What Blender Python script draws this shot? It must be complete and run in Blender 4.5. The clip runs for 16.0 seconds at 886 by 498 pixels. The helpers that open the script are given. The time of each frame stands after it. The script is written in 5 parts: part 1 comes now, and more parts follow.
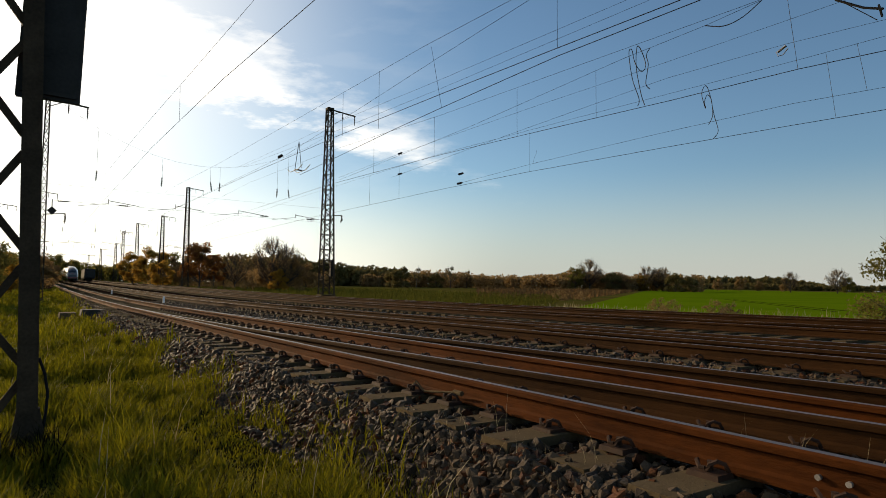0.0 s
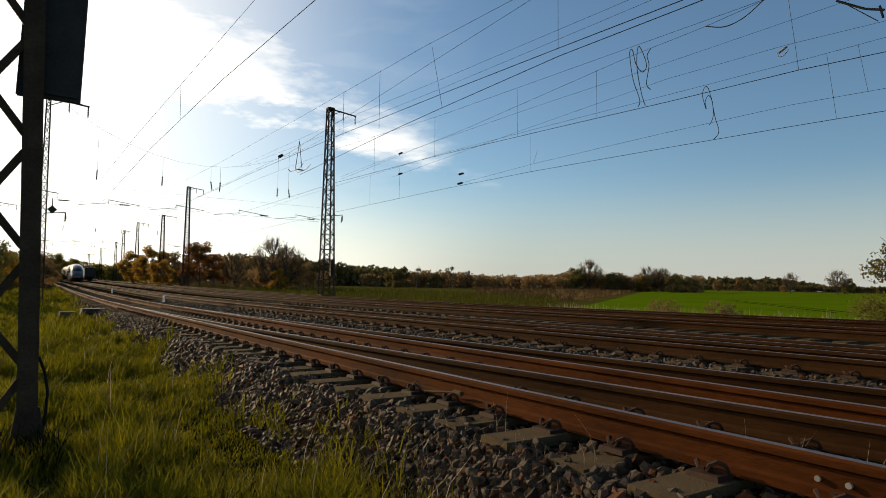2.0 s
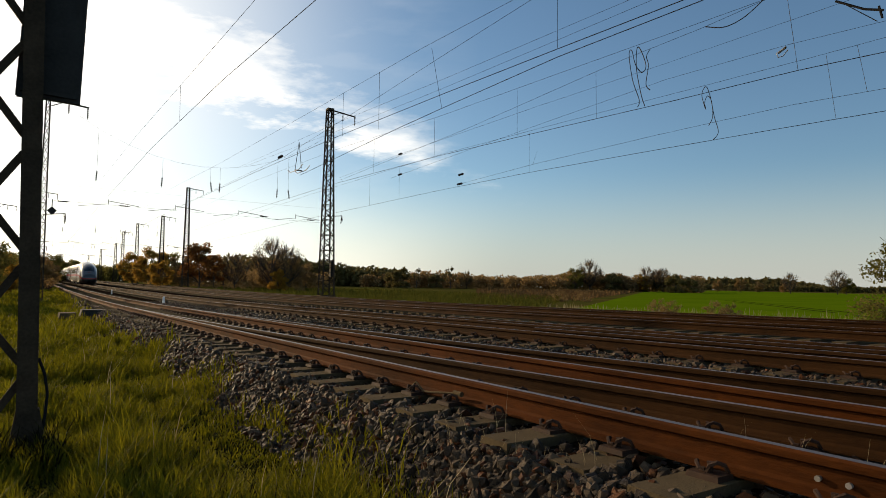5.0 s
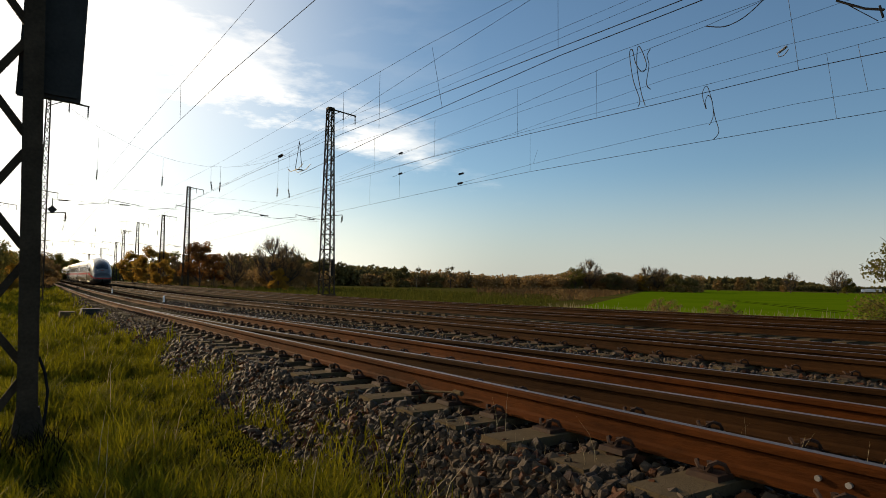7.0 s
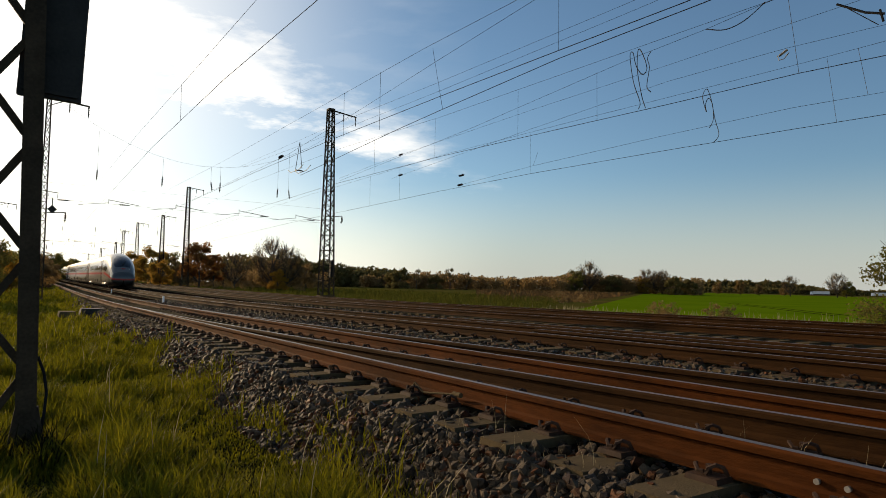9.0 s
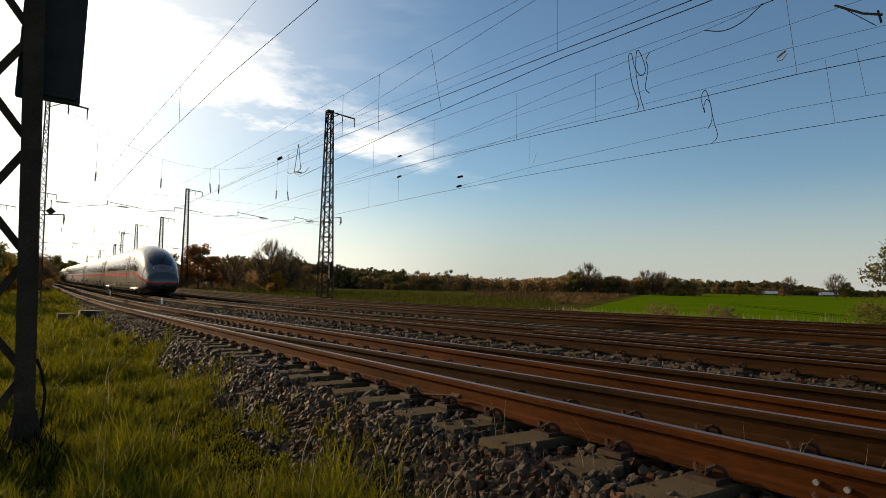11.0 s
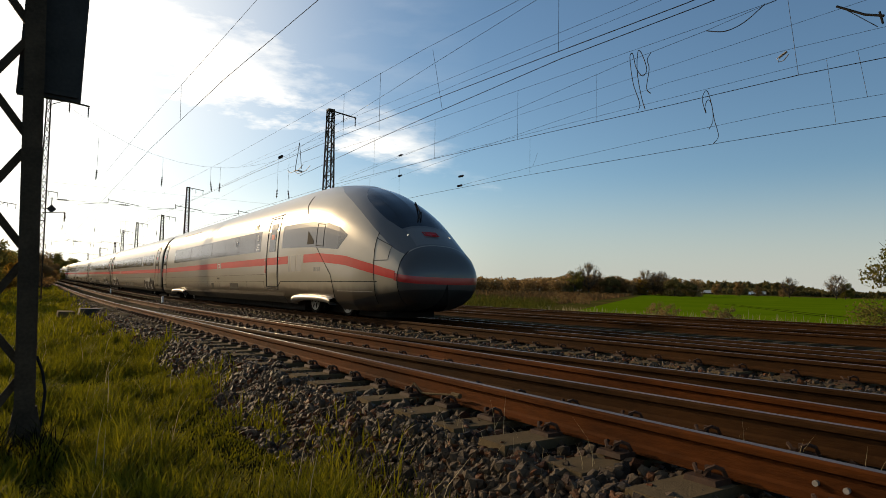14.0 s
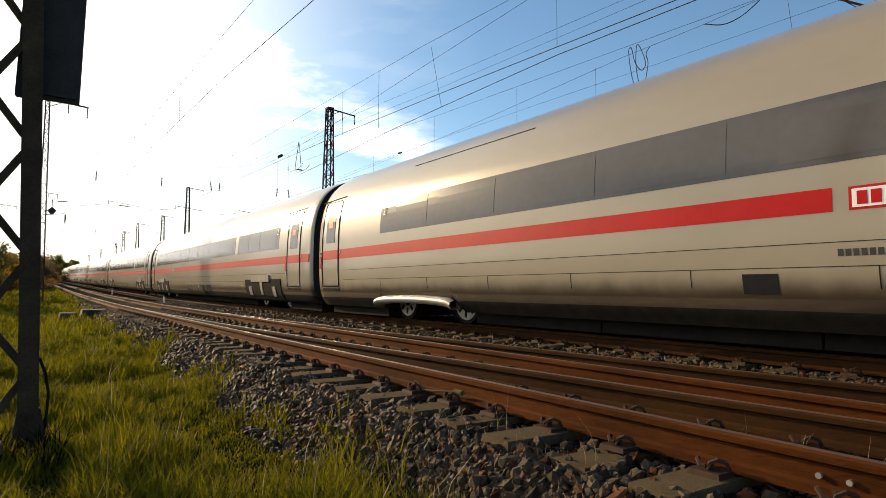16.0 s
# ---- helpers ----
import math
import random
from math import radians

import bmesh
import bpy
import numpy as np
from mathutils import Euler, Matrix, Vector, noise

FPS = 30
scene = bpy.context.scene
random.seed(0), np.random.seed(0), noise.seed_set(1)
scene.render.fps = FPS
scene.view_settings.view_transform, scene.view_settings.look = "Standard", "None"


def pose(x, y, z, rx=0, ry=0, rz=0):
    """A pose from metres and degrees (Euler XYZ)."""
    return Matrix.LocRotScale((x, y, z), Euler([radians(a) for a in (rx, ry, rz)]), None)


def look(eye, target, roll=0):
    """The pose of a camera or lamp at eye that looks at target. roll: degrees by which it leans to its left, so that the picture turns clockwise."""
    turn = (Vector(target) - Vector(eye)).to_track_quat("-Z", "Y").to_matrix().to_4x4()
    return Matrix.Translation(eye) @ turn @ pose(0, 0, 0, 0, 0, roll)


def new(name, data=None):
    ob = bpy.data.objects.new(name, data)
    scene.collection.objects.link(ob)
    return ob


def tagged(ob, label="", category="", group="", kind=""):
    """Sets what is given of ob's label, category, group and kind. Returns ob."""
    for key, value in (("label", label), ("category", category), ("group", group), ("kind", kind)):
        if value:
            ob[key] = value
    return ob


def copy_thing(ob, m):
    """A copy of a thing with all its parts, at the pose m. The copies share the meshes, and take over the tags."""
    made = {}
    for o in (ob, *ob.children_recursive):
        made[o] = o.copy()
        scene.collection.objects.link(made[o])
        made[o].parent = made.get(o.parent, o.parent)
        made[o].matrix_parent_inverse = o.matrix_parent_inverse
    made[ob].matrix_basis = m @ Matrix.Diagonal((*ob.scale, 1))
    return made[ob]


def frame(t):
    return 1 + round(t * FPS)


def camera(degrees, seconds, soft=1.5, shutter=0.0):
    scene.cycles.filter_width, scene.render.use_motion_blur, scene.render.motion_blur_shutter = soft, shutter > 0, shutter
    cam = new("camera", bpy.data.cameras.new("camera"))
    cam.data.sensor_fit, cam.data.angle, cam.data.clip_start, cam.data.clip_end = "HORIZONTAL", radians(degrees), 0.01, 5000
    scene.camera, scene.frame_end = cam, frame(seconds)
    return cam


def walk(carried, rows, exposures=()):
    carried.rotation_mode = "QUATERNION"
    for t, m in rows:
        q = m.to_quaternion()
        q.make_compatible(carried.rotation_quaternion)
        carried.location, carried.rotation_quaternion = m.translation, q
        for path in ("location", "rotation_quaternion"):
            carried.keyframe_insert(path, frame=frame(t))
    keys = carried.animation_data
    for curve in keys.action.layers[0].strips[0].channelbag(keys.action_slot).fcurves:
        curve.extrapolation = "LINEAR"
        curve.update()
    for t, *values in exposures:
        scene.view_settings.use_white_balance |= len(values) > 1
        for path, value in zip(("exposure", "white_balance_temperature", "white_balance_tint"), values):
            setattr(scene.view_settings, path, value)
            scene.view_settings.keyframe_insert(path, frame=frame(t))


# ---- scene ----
YAW, PITCH, ROLL, EYE = 0.583, 0.0685, 0.008, (0.0, 0.0, 0.678)
cam = camera(70.98, 16.0, soft=0.7)


def aim(dx, dy, turn):
    """The camera's pose, shaken by small angles (picture shift right, down, clockwise turn in degrees)."""
    yaw, pitch = YAW - dx / 1099.5, PITCH + dy / 1099.5
    way = Vector((math.sin(yaw) * math.cos(pitch), math.cos(yaw) * math.cos(pitch), math.sin(pitch)))
    return look(EYE, Vector(EYE) + way * 10, math.degrees(ROLL) + turn)


SHAKE = [
    (0.0, 0, 0, 0), (0.5, -0.3, 2.6, 0.45), (1.0, 0.5, 0, 0.15), (1.5, 0.8, -1.6, -0.17), (2.0, 0.4, 0, 0.15),
    (2.5, -1.1, 4.0, 0.5), (3.0, 0.2, -0.4, 0.13), (3.5, 0.1, 0.4, 0.3), (4.0, -0.4, -1.2, -0.24), (5.2, 0, 1.5, 0.1),
    (6.5, -2.2, 4.5, -0.17), (7.0, 0.4, -0.2, 0.14), (7.5, -0.7, 5.3, 0.75), (8.0, -2.2, 4.6, -0.2), (8.5, 0.9, 4.0, 0.6),
    (9.0, 0, 2.6, 0.4), (10.2, -1, 3, 0.3), (11.5, -2.1, 5.6, 0.3), (12.0, -0.7, 0.3, -0.25), (12.5, -1.0, 4.0, 0.3),
    (13.0, -1.5, 4.3, 0.4), (13.5, -0.1, 0.1, 0), (14.0, -1.0, 3.9, 0.55), (14.5, 0, 0.2, 0), (15.0, 0, 0, 0),
    (15.5, -0.1, 2.1, 0.4), (16.0, 0.3, -1.3, -0.15)]
walk(cam, [(t, aim(a, b, c)) for t, a, b, c in SHAKE], exposures=[(0.0, 0.25), (14.0, 0.22), (14.5, 0.34), (15.0, 0.66), (16.0, 0.82)])

# ---- light ----
SUN_TURN, SUN_RISE = radians(-18.0), radians(17.0)      # left of the track's far end, above the horizon
sun_way = Vector((math.sin(SUN_TURN) * math.cos(SUN_RISE), math.cos(SUN_TURN) * math.cos(SUN_RISE), math.sin(SUN_RISE)))
lamp = bpy.data.lights.new("sun", "SUN")
lamp.energy, lamp.angle, lamp.color = 3.2, radians(0.6), (1.0, 0.72, 0.40)
sun = new("sun", lamp)
sun.matrix_world = look(sun_way * 50, (0, 0, 0))

world = bpy.data.worlds.new("sky")
scene.world = world
world.use_nodes = True
wn, wl = world.node_tree.nodes, world.node_tree.links
wn.clear()
w_out, w_bg, w_sky = wn.new("ShaderNodeOutputWorld"), wn.new("ShaderNodeBackground"), wn.new("ShaderNodeTexSky")
w_sky.sky_type, w_sky.sun_disc = "NISHITA", False
w_sky.sun_elevation, w_sky.sun_rotation = SUN_RISE, SUN_TURN
w_sky.air_density, w_sky.dust_density, w_sky.ozone_density = 1.0, 0.7, 1.2
w_bg.inputs["Strength"].default_value = 0.088
w_co, w_map, w_noise = wn.new("ShaderNodeTexCoord"), wn.new("ShaderNodeMapping"), wn.new("ShaderNodeTexNoise")
w_map.inputs["Rotation"].default_value = (0.0, 0.0, radians(28))
w_map.inputs["Scale"].default_value = (2.2, 1.0, 7.0)
w_noise.inputs["Scale"].default_value, w_noise.inputs["Detail"].default_value, w_noise.inputs["Roughness"].default_value = 1.6, 7, 0.55
w_ramp = wn.new("ShaderNodeMapRange")
w_ramp.inputs["From Min"].default_value, w_ramp.inputs["From Max"].default_value = 0.44, 0.64
# thin cloud gathers towards the sun's side of the sky
w_dot, w_near, w_mul = wn.new("ShaderNodeVectorMath"), wn.new("ShaderNodeMapRange"), wn.new("ShaderNodeMath")
w_dot.operation, w_mul.operation = "DOT_PRODUCT", "MULTIPLY"
w_dot.inputs[1].default_value = sun_way
w_near.inputs["From Min"].default_value, w_near.inputs["From Max"].default_value = 0.62, 0.97
w_mix = wn.new("ShaderNodeMix")
w_mix.data_type = "RGBA"
w_mix.inputs["B"].default_value = (13.0, 12.4, 11.4, 1)
wl.new(w_co.outputs["Generated"], w_map.inputs["Vector"])
wl.new(w_map.outputs["Vector"], w_noise.inputs["Vector"])
wl.new(w_noise.outputs["Fac"], w_ramp.inputs["Value"])
wl.new(w_co.outputs["Generated"], w_dot.inputs[0])
wl.new(w_dot.outputs["Value"], w_near.inputs["Value"])
wl.new(w_ramp.outputs["Result"], w_mul.inputs[0])
wl.new(w_near.outputs["Result"], w_mul.inputs[1])
# the long bank of cloud: a wedge between two great circles, with a streaky edge
edge_low = Vector((0.4394, 0.8695, 0.2256)).cross(Vector((0.0471, 0.9577, 0.2840))).normalized()
edge_top = Vector((0.2410, 0.8771, 0.4154)).cross(Vector((0.4461, 0.8464, 0.2909))).normalized()
w_fray = wn.new("ShaderNodeTexNoise")
w_fray.inputs["Scale"].default_value, w_fray.inputs["Detail"].default_value, w_fray.inputs["Roughness"].default_value = 5.0, 9, 0.62
w_fmap = wn.new("ShaderNodeMapping")
w_fmap.inputs["Rotation"].default_value = (0.0, radians(-14), radians(20))
w_fmap.inputs["Scale"].default_value = (1.0, 1.0, 3.4)
wl.new(w_co.outputs["Generated"], w_fmap.inputs["Vector"])
wl.new(w_fmap.outputs["Vector"], w_fray.inputs["Vector"])
w_off = wn.new("ShaderNodeMapRange")
w_off.clamp = False
w_off.inputs["From Min"].default_value, w_off.inputs["From Max"].default_value = 0.0, 1.0
w_off.inputs["To Min"].default_value, w_off.inputs["To Max"].default_value = -0.11, 0.11
wl.new(w_fray.outputs["Fac"], w_off.inputs["Value"])
bank = None
for edge, soft_to in ((edge_low, 0.05), (edge_top, 0.12)):
    e_dot, e_add, e_rng = wn.new("ShaderNodeVectorMath"), wn.new("ShaderNodeMath"), wn.new("ShaderNodeMapRange")
    e_dot.operation = "DOT_PRODUCT"
    e_dot.inputs[1].default_value = edge
    e_rng.interpolation_type = "SMOOTHSTEP"
    e_rng.inputs["From Min"].default_value, e_rng.inputs["From Max"].default_value = -0.012, soft_to
    wl.new(w_co.outputs["Generated"], e_dot.inputs[0])
    wl.new(e_dot.outputs["Value"], e_add.inputs[0])
    wl.new(w_off.outputs["Result"], e_add.inputs[1])
    wl.new(e_add.outputs["Value"], e_rng.inputs["Value"])
    if bank is None:
        bank = e_rng.outputs["Result"]
    else:
        e_mul = wn.new("ShaderNodeMath")
        e_mul.operation = "MULTIPLY"
        wl.new(bank, e_mul.inputs[0])
        wl.new(e_rng.outputs["Result"], e_mul.inputs[1])
        bank = e_mul.outputs["Value"]
w_thin = wn.new("ShaderNodeMath")
w_thin.operation = "MULTIPLY"
w_thin.inputs[1].default_value = 0.35
wl.new(w_mul.outputs["Value"], w_thin.inputs[0])
w_both = wn.new("ShaderNodeMath")
w_both.operation = "MAXIMUM"
wl.new(bank, w_both.inputs[0])
wl.new(w_thin.outputs["Value"], w_both.inputs[1])
w_pow, w_max = wn.new("ShaderNodeMath"), wn.new("ShaderNodeMath")
w_pow.operation, w_max.operation = "POWER", "MAXIMUM"
w_pow.inputs[1].default_value = 2.6
wl.new(w_near.outputs["Result"], w_pow.inputs[0])
wl.new(w_pow.outputs["Value"], w_max.inputs[0])
wl.new(w_both.outputs["Value"], w_max.inputs[1])
wl.new(w_max.outputs["Value"], w_mix.inputs["Factor"])
w_tint = wn.new("ShaderNodeMix")
w_tint.data_type, w_tint.blend_type = "RGBA", "MULTIPLY"
w_tint.inputs["Factor"].default_value, w_tint.inputs["B"].default_value = 1.0, (0.84, 1.03, 1.14, 1)
wl.new(w_sky.outputs["Color"], w_tint.inputs["A"])
# pale haze low over the land
w_sep, w_low, w_haze = wn.new("ShaderNodeSeparateXYZ"), wn.new("ShaderNodeMapRange"), wn.new("ShaderNodeMix")
w_low.interpolation_type = "SMOOTHSTEP"
w_low.inputs["From Min"].default_value, w_low.inputs["From Max"].default_value = 0.0, 0.20
w_low.inputs["To Min"].default_value, w_low.inputs["To Max"].default_value = 0.85, 0.0
w_haze.data_type = "RGBA"
wl.new(w_co.outputs["Generated"], w_sep.inputs["Vector"])
wl.new(w_sep.outputs["Z"], w_low.inputs["Value"])
wl.new(w_low.outputs["Result"], w_haze.inputs["Factor"])
wl.new(w_tint.outputs["Result"], w_haze.inputs["A"])
# the low haze is brighter on the sun's side
w_warm, w_glow = wn.new("ShaderNodeMapRange"), wn.new("ShaderNodeMix")
w_warm.interpolation_type, w_glow.data_type = "SMOOTHSTEP", "RGBA"
w_warm.inputs["From Min"].default_value, w_warm.inputs["From Max"].default_value = 0.5, 0.9
w_glow.inputs["A"].default_value, w_glow.inputs["B"].default_value = (5.4, 5.4, 5.0, 1), (14.0, 13.0, 11.0, 1)
wl.new(w_dot.outputs["Value"], w_warm.inputs["Value"])
wl.new(w_warm.outputs["Result"], w_glow.inputs["Factor"])
wl.new(w_glow.outputs["Result"], w_haze.inputs["B"])
wl.new(w_haze.outputs["Result"], w_mix.inputs["A"])
wl.new(w_mix.outputs["Result"], w_bg.inputs["Color"])
wl.new(w_bg.outputs["Background"], w_out.inputs["Surface"])


# ---- materials ----
def stuff_mat(name, a, b, scale=8.0, rough=0.7, metal=0.0, bump=0.0, bump_scale=40.0, fine=0.35, per_object=0.0,
              per_island=0.0, stretch=(1, 1, 1), coat=0.0, spec=0.5, through_light=0.0):
    """Two colours mixed by noise at two scales, with relief; coords in metres."""
    m = bpy.data.materials.new(name)
    m.use_nodes = True
    n, l = m.node_tree.nodes, m.node_tree.links
    bsdf = n["Principled BSDF"]
    co, mp = n.new("ShaderNodeTexCoord"), n.new("ShaderNodeMapping")
    mp.inputs["Scale"].default_value = stretch
    l.new(co.outputs["Object"], mp.inputs["Vector"])
    big, small = n.new("ShaderNodeTexNoise"), n.new("ShaderNodeTexNoise")
    big.inputs["Scale"].default_value, big.inputs["Detail"].default_value = scale, 5
    small.inputs["Scale"].default_value, small.inputs["Detail"].default_value = scale * 9, 3
    l.new(mp.outputs["Vector"], big.inputs["Vector"])
    l.new(mp.outputs["Vector"], small.inputs["Vector"])
    add = n.new("ShaderNodeMix")
    add.inputs["Factor"].default_value = fine
    l.new(big.outputs["Fac"], add.inputs["A"])
    l.new(small.outputs["Fac"], add.inputs["B"])
    rng = n.new("ShaderNodeMapRange")
    rng.inputs["From Min"].default_value, rng.inputs["From Max"].default_value = 0.33, 0.67
    l.new(add.outputs["Result"], rng.inputs["Value"])
    fac = rng.outputs["Result"]
    for amount, node, socket in ((per_object, "ShaderNodeObjectInfo", "Random"), (per_island, "ShaderNodeNewGeometry", "Random Per Island")):
        if amount:
            src, mx = n.new(node), n.new("ShaderNodeMix")
            mx.inputs["Factor"].default_value = amount
            l.new(fac, mx.inputs["A"])
            l.new(src.outputs[socket], mx.inputs["B"])
            fac = mx.outputs["Result"]
    col = n.new("ShaderNodeMix")
    col.data_type = "RGBA"
    col.inputs["A"].default_value, col.inputs["B"].default_value = (*a, 1), (*b, 1)
    l.new(fac, col.inputs["Factor"])
    l.new(col.outputs["Result"], bsdf.inputs["Base Color"])
    bsdf.inputs["Roughness"].default_value, bsdf.inputs["Metallic"].default_value = rough, metal
    bsdf.inputs["Specular IOR Level"].default_value = spec
    bsdf.inputs["Coat Weight"].default_value, bsdf.inputs["Coat Roughness"].default_value = coat, 0.12
    if bump:
        t, bp = n.new("ShaderNodeTexNoise"), n.new("ShaderNodeBump")
        t.inputs["Scale"].default_value, t.inputs["Detail"].default_value = bump_scale, 4
        bp.inputs["Strength"].default_value, bp.inputs["Distance"].default_value = bump, 0.02
        l.new(mp.outputs["Vector"], t.inputs["Vector"])
        l.new(t.outputs["Fac"], bp.inputs["Height"])
        l.new(bp.outputs["Normal"], bsdf.inputs["Normal"])
    if through_light:
        tr, mx = n.new("ShaderNodeBsdfTranslucent"), n.new("ShaderNodeMixShader")
        mx.inputs["Fac"].default_value = through_light
        l.new(col.outputs["Result"], tr.inputs["Color"])
        l.new(bsdf.outputs["BSDF"], mx.inputs[1])
        l.new(tr.outputs["BSDF"], mx.inputs[2])
        l.new(mx.outputs["Shader"], n["Material Output"].inputs["Surface"])
    return m


def glow_mat(name, colour, strength):
    m = bpy.data.materials.new(name)
    m.use_nodes = True
    b = m.node_tree.nodes["Principled BSDF"]
    b.inputs["Emission Color"].default_value, b.inputs["Emission Strength"].default_value = (*colour, 1), strength
    return m


# soil and bed are near-black, to deepen the shade between blades and stones
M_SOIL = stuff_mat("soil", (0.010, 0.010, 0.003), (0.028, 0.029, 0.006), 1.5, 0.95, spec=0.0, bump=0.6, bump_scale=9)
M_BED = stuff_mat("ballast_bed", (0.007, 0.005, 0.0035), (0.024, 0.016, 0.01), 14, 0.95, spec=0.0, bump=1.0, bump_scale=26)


def stone_mat(name, node, socket):
    """Crushed stone: grey-blue, tan and, for one stone in six, rust-stained."""
    m = stuff_mat(name, (0.0035, 0.0027, 0.0018), (0.105, 0.071, 0.04), 6, 0.6, spec=0.13, bump=0.4, bump_scale=60,
                  per_object=0.72 if socket == "Random" else 0.0, per_island=0.0 if socket == "Random" else 0.72)
    n, l = m.node_tree.nodes, m.node_tree.links
    bsdf = n["Principled BSDF"]
    plain = bsdf.inputs["Base Color"].links[0].from_socket
    src, wrap, pick, mx = n.new(node), n.new("ShaderNodeMath"), n.new("ShaderNodeMapRange"), n.new("ShaderNodeMix")
    wrap.operation, mx.data_type, mx.blend_type = "PINGPONG", "RGBA", "MULTIPLY"
    wrap.inputs[1].default_value = 0.087
    pick.inputs["From Min"].default_value, pick.inputs["From Max"].default_value = 0.066, 0.074
    mx.inputs["B"].default_value = (1.25, 0.62, 0.28, 1)
    l.new(src.outputs[socket], wrap.inputs[0])
    l.new(wrap.outputs["Value"], pick.inputs["Value"])
    l.new(pick.outputs["Result"], mx.inputs["Factor"])
    l.new(plain, mx.inputs["A"])
    l.new(mx.outputs["Result"], bsdf.inputs["Base Color"])
    return m


M_STONE = stone_mat("ballast_stone", "ShaderNodeNewGeometry", "Random Per Island")
M_STONE_ONE = stone_mat("ballast_stone_single", "ShaderNodeObjectInfo", "Random")
M_CONCRETE = stuff_mat("sleeper_concrete", (0.066, 0.047, 0.024), (0.125, 0.09, 0.047), 5, 0.9, spec=0.05, bump=0.3, bump_scale=70, per_object=0.3)
M_RUST = stuff_mat("rail_rust", (0.034, 0.0108, 0.0022), (0.092, 0.027, 0.005), 4, 0.8, spec=0.05, bump=0.25, bump_scale=90, stretch=(1, 0.25, 1))
# a darker rust for the curved rails and the tracks beyond the turnout
M_RUST_DARK = stuff_mat("rail_rust_dark", (0.019, 0.009, 0.003), (0.052, 0.022, 0.0065), 4, 0.8, spec=0.05, bump=0.25, bump_scale=90, stretch=(1, 0.25, 1))
M_DARKRUST = stuff_mat("fastener_rust", (0.02, 0.011, 0.007), (0.06, 0.03, 0.016), 20, 0.75, spec=0.2, per_object=0.3)
M_RAILTOP = stuff_mat("rail_polished_top", (0.10, 0.055, 0.032), (0.2, 0.12, 0.075), 3, 0.42, 0.6, stretch=(6, 0.2, 1))


def dirt_line(m, low, high):
    """Brake dust and road dirt that thickens towards the lower edge of the train's side."""
    n, l = m.node_tree.nodes, m.node_tree.links
    bsdf = n["Principled BSDF"]
    clean = bsdf.inputs["Base Color"].links[0].from_socket
    co, xyz, ns, add, rg, mx = (n.new("ShaderNode" + k) for k in ("TexCoord", "SeparateXYZ", "TexNoise", "Math", "MapRange", "Mix"))
    ns.inputs["Scale"].default_value, ns.inputs["Detail"].default_value = 2.5, 6
    add.operation, mx.data_type = "MULTIPLY_ADD", "RGBA"
    add.inputs[1].default_value = 0.16
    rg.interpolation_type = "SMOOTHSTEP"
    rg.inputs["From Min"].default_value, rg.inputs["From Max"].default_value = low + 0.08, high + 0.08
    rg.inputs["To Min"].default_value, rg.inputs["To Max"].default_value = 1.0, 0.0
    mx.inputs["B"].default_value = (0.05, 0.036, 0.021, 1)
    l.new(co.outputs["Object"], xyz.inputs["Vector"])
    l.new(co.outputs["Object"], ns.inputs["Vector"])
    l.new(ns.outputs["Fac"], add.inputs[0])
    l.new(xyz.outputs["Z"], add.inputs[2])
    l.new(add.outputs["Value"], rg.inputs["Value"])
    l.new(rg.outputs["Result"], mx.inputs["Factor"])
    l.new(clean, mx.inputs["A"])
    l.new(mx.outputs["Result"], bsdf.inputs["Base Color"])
    return m


M_WHITE = stuff_mat("train_white", (0.275, 0.235, 0.168), (0.325, 0.282, 0.207), 0.7, 0.28, coat=0.3, fine=0.2, stretch=(1, 0.35, 1))
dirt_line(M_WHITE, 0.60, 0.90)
M_RED = stuff_mat("train_red", (0.38, 0.004, 0.005), (0.46, 0.007, 0.007), 1.2, 0.4, spec=0.15)
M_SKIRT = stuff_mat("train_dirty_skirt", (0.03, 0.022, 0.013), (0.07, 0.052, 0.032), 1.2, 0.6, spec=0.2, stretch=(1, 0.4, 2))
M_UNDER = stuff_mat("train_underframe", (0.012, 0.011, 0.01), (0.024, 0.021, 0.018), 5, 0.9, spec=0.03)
M_GLASS = stuff_mat("train_window", (0.036, 0.031, 0.025), (0.056, 0.048, 0.04), 0.8, 0.16, spec=0.5)
M_PANE = stuff_mat("train_pane", (0.038, 0.032, 0.026), (0.06, 0.051, 0.042), 0.8, 0.16, spec=0.5)
M_SEAM = stuff_mat("seam_rubber", (0.010, 0.010, 0.010), (0.018, 0.018, 0.018), 8, 0.8, spec=0.1)
M_MASK = stuff_mat("train_grey_mask", (0.055, 0.056, 0.058), (0.08, 0.081, 0.083), 0.8, 0.3, coat=0.3)


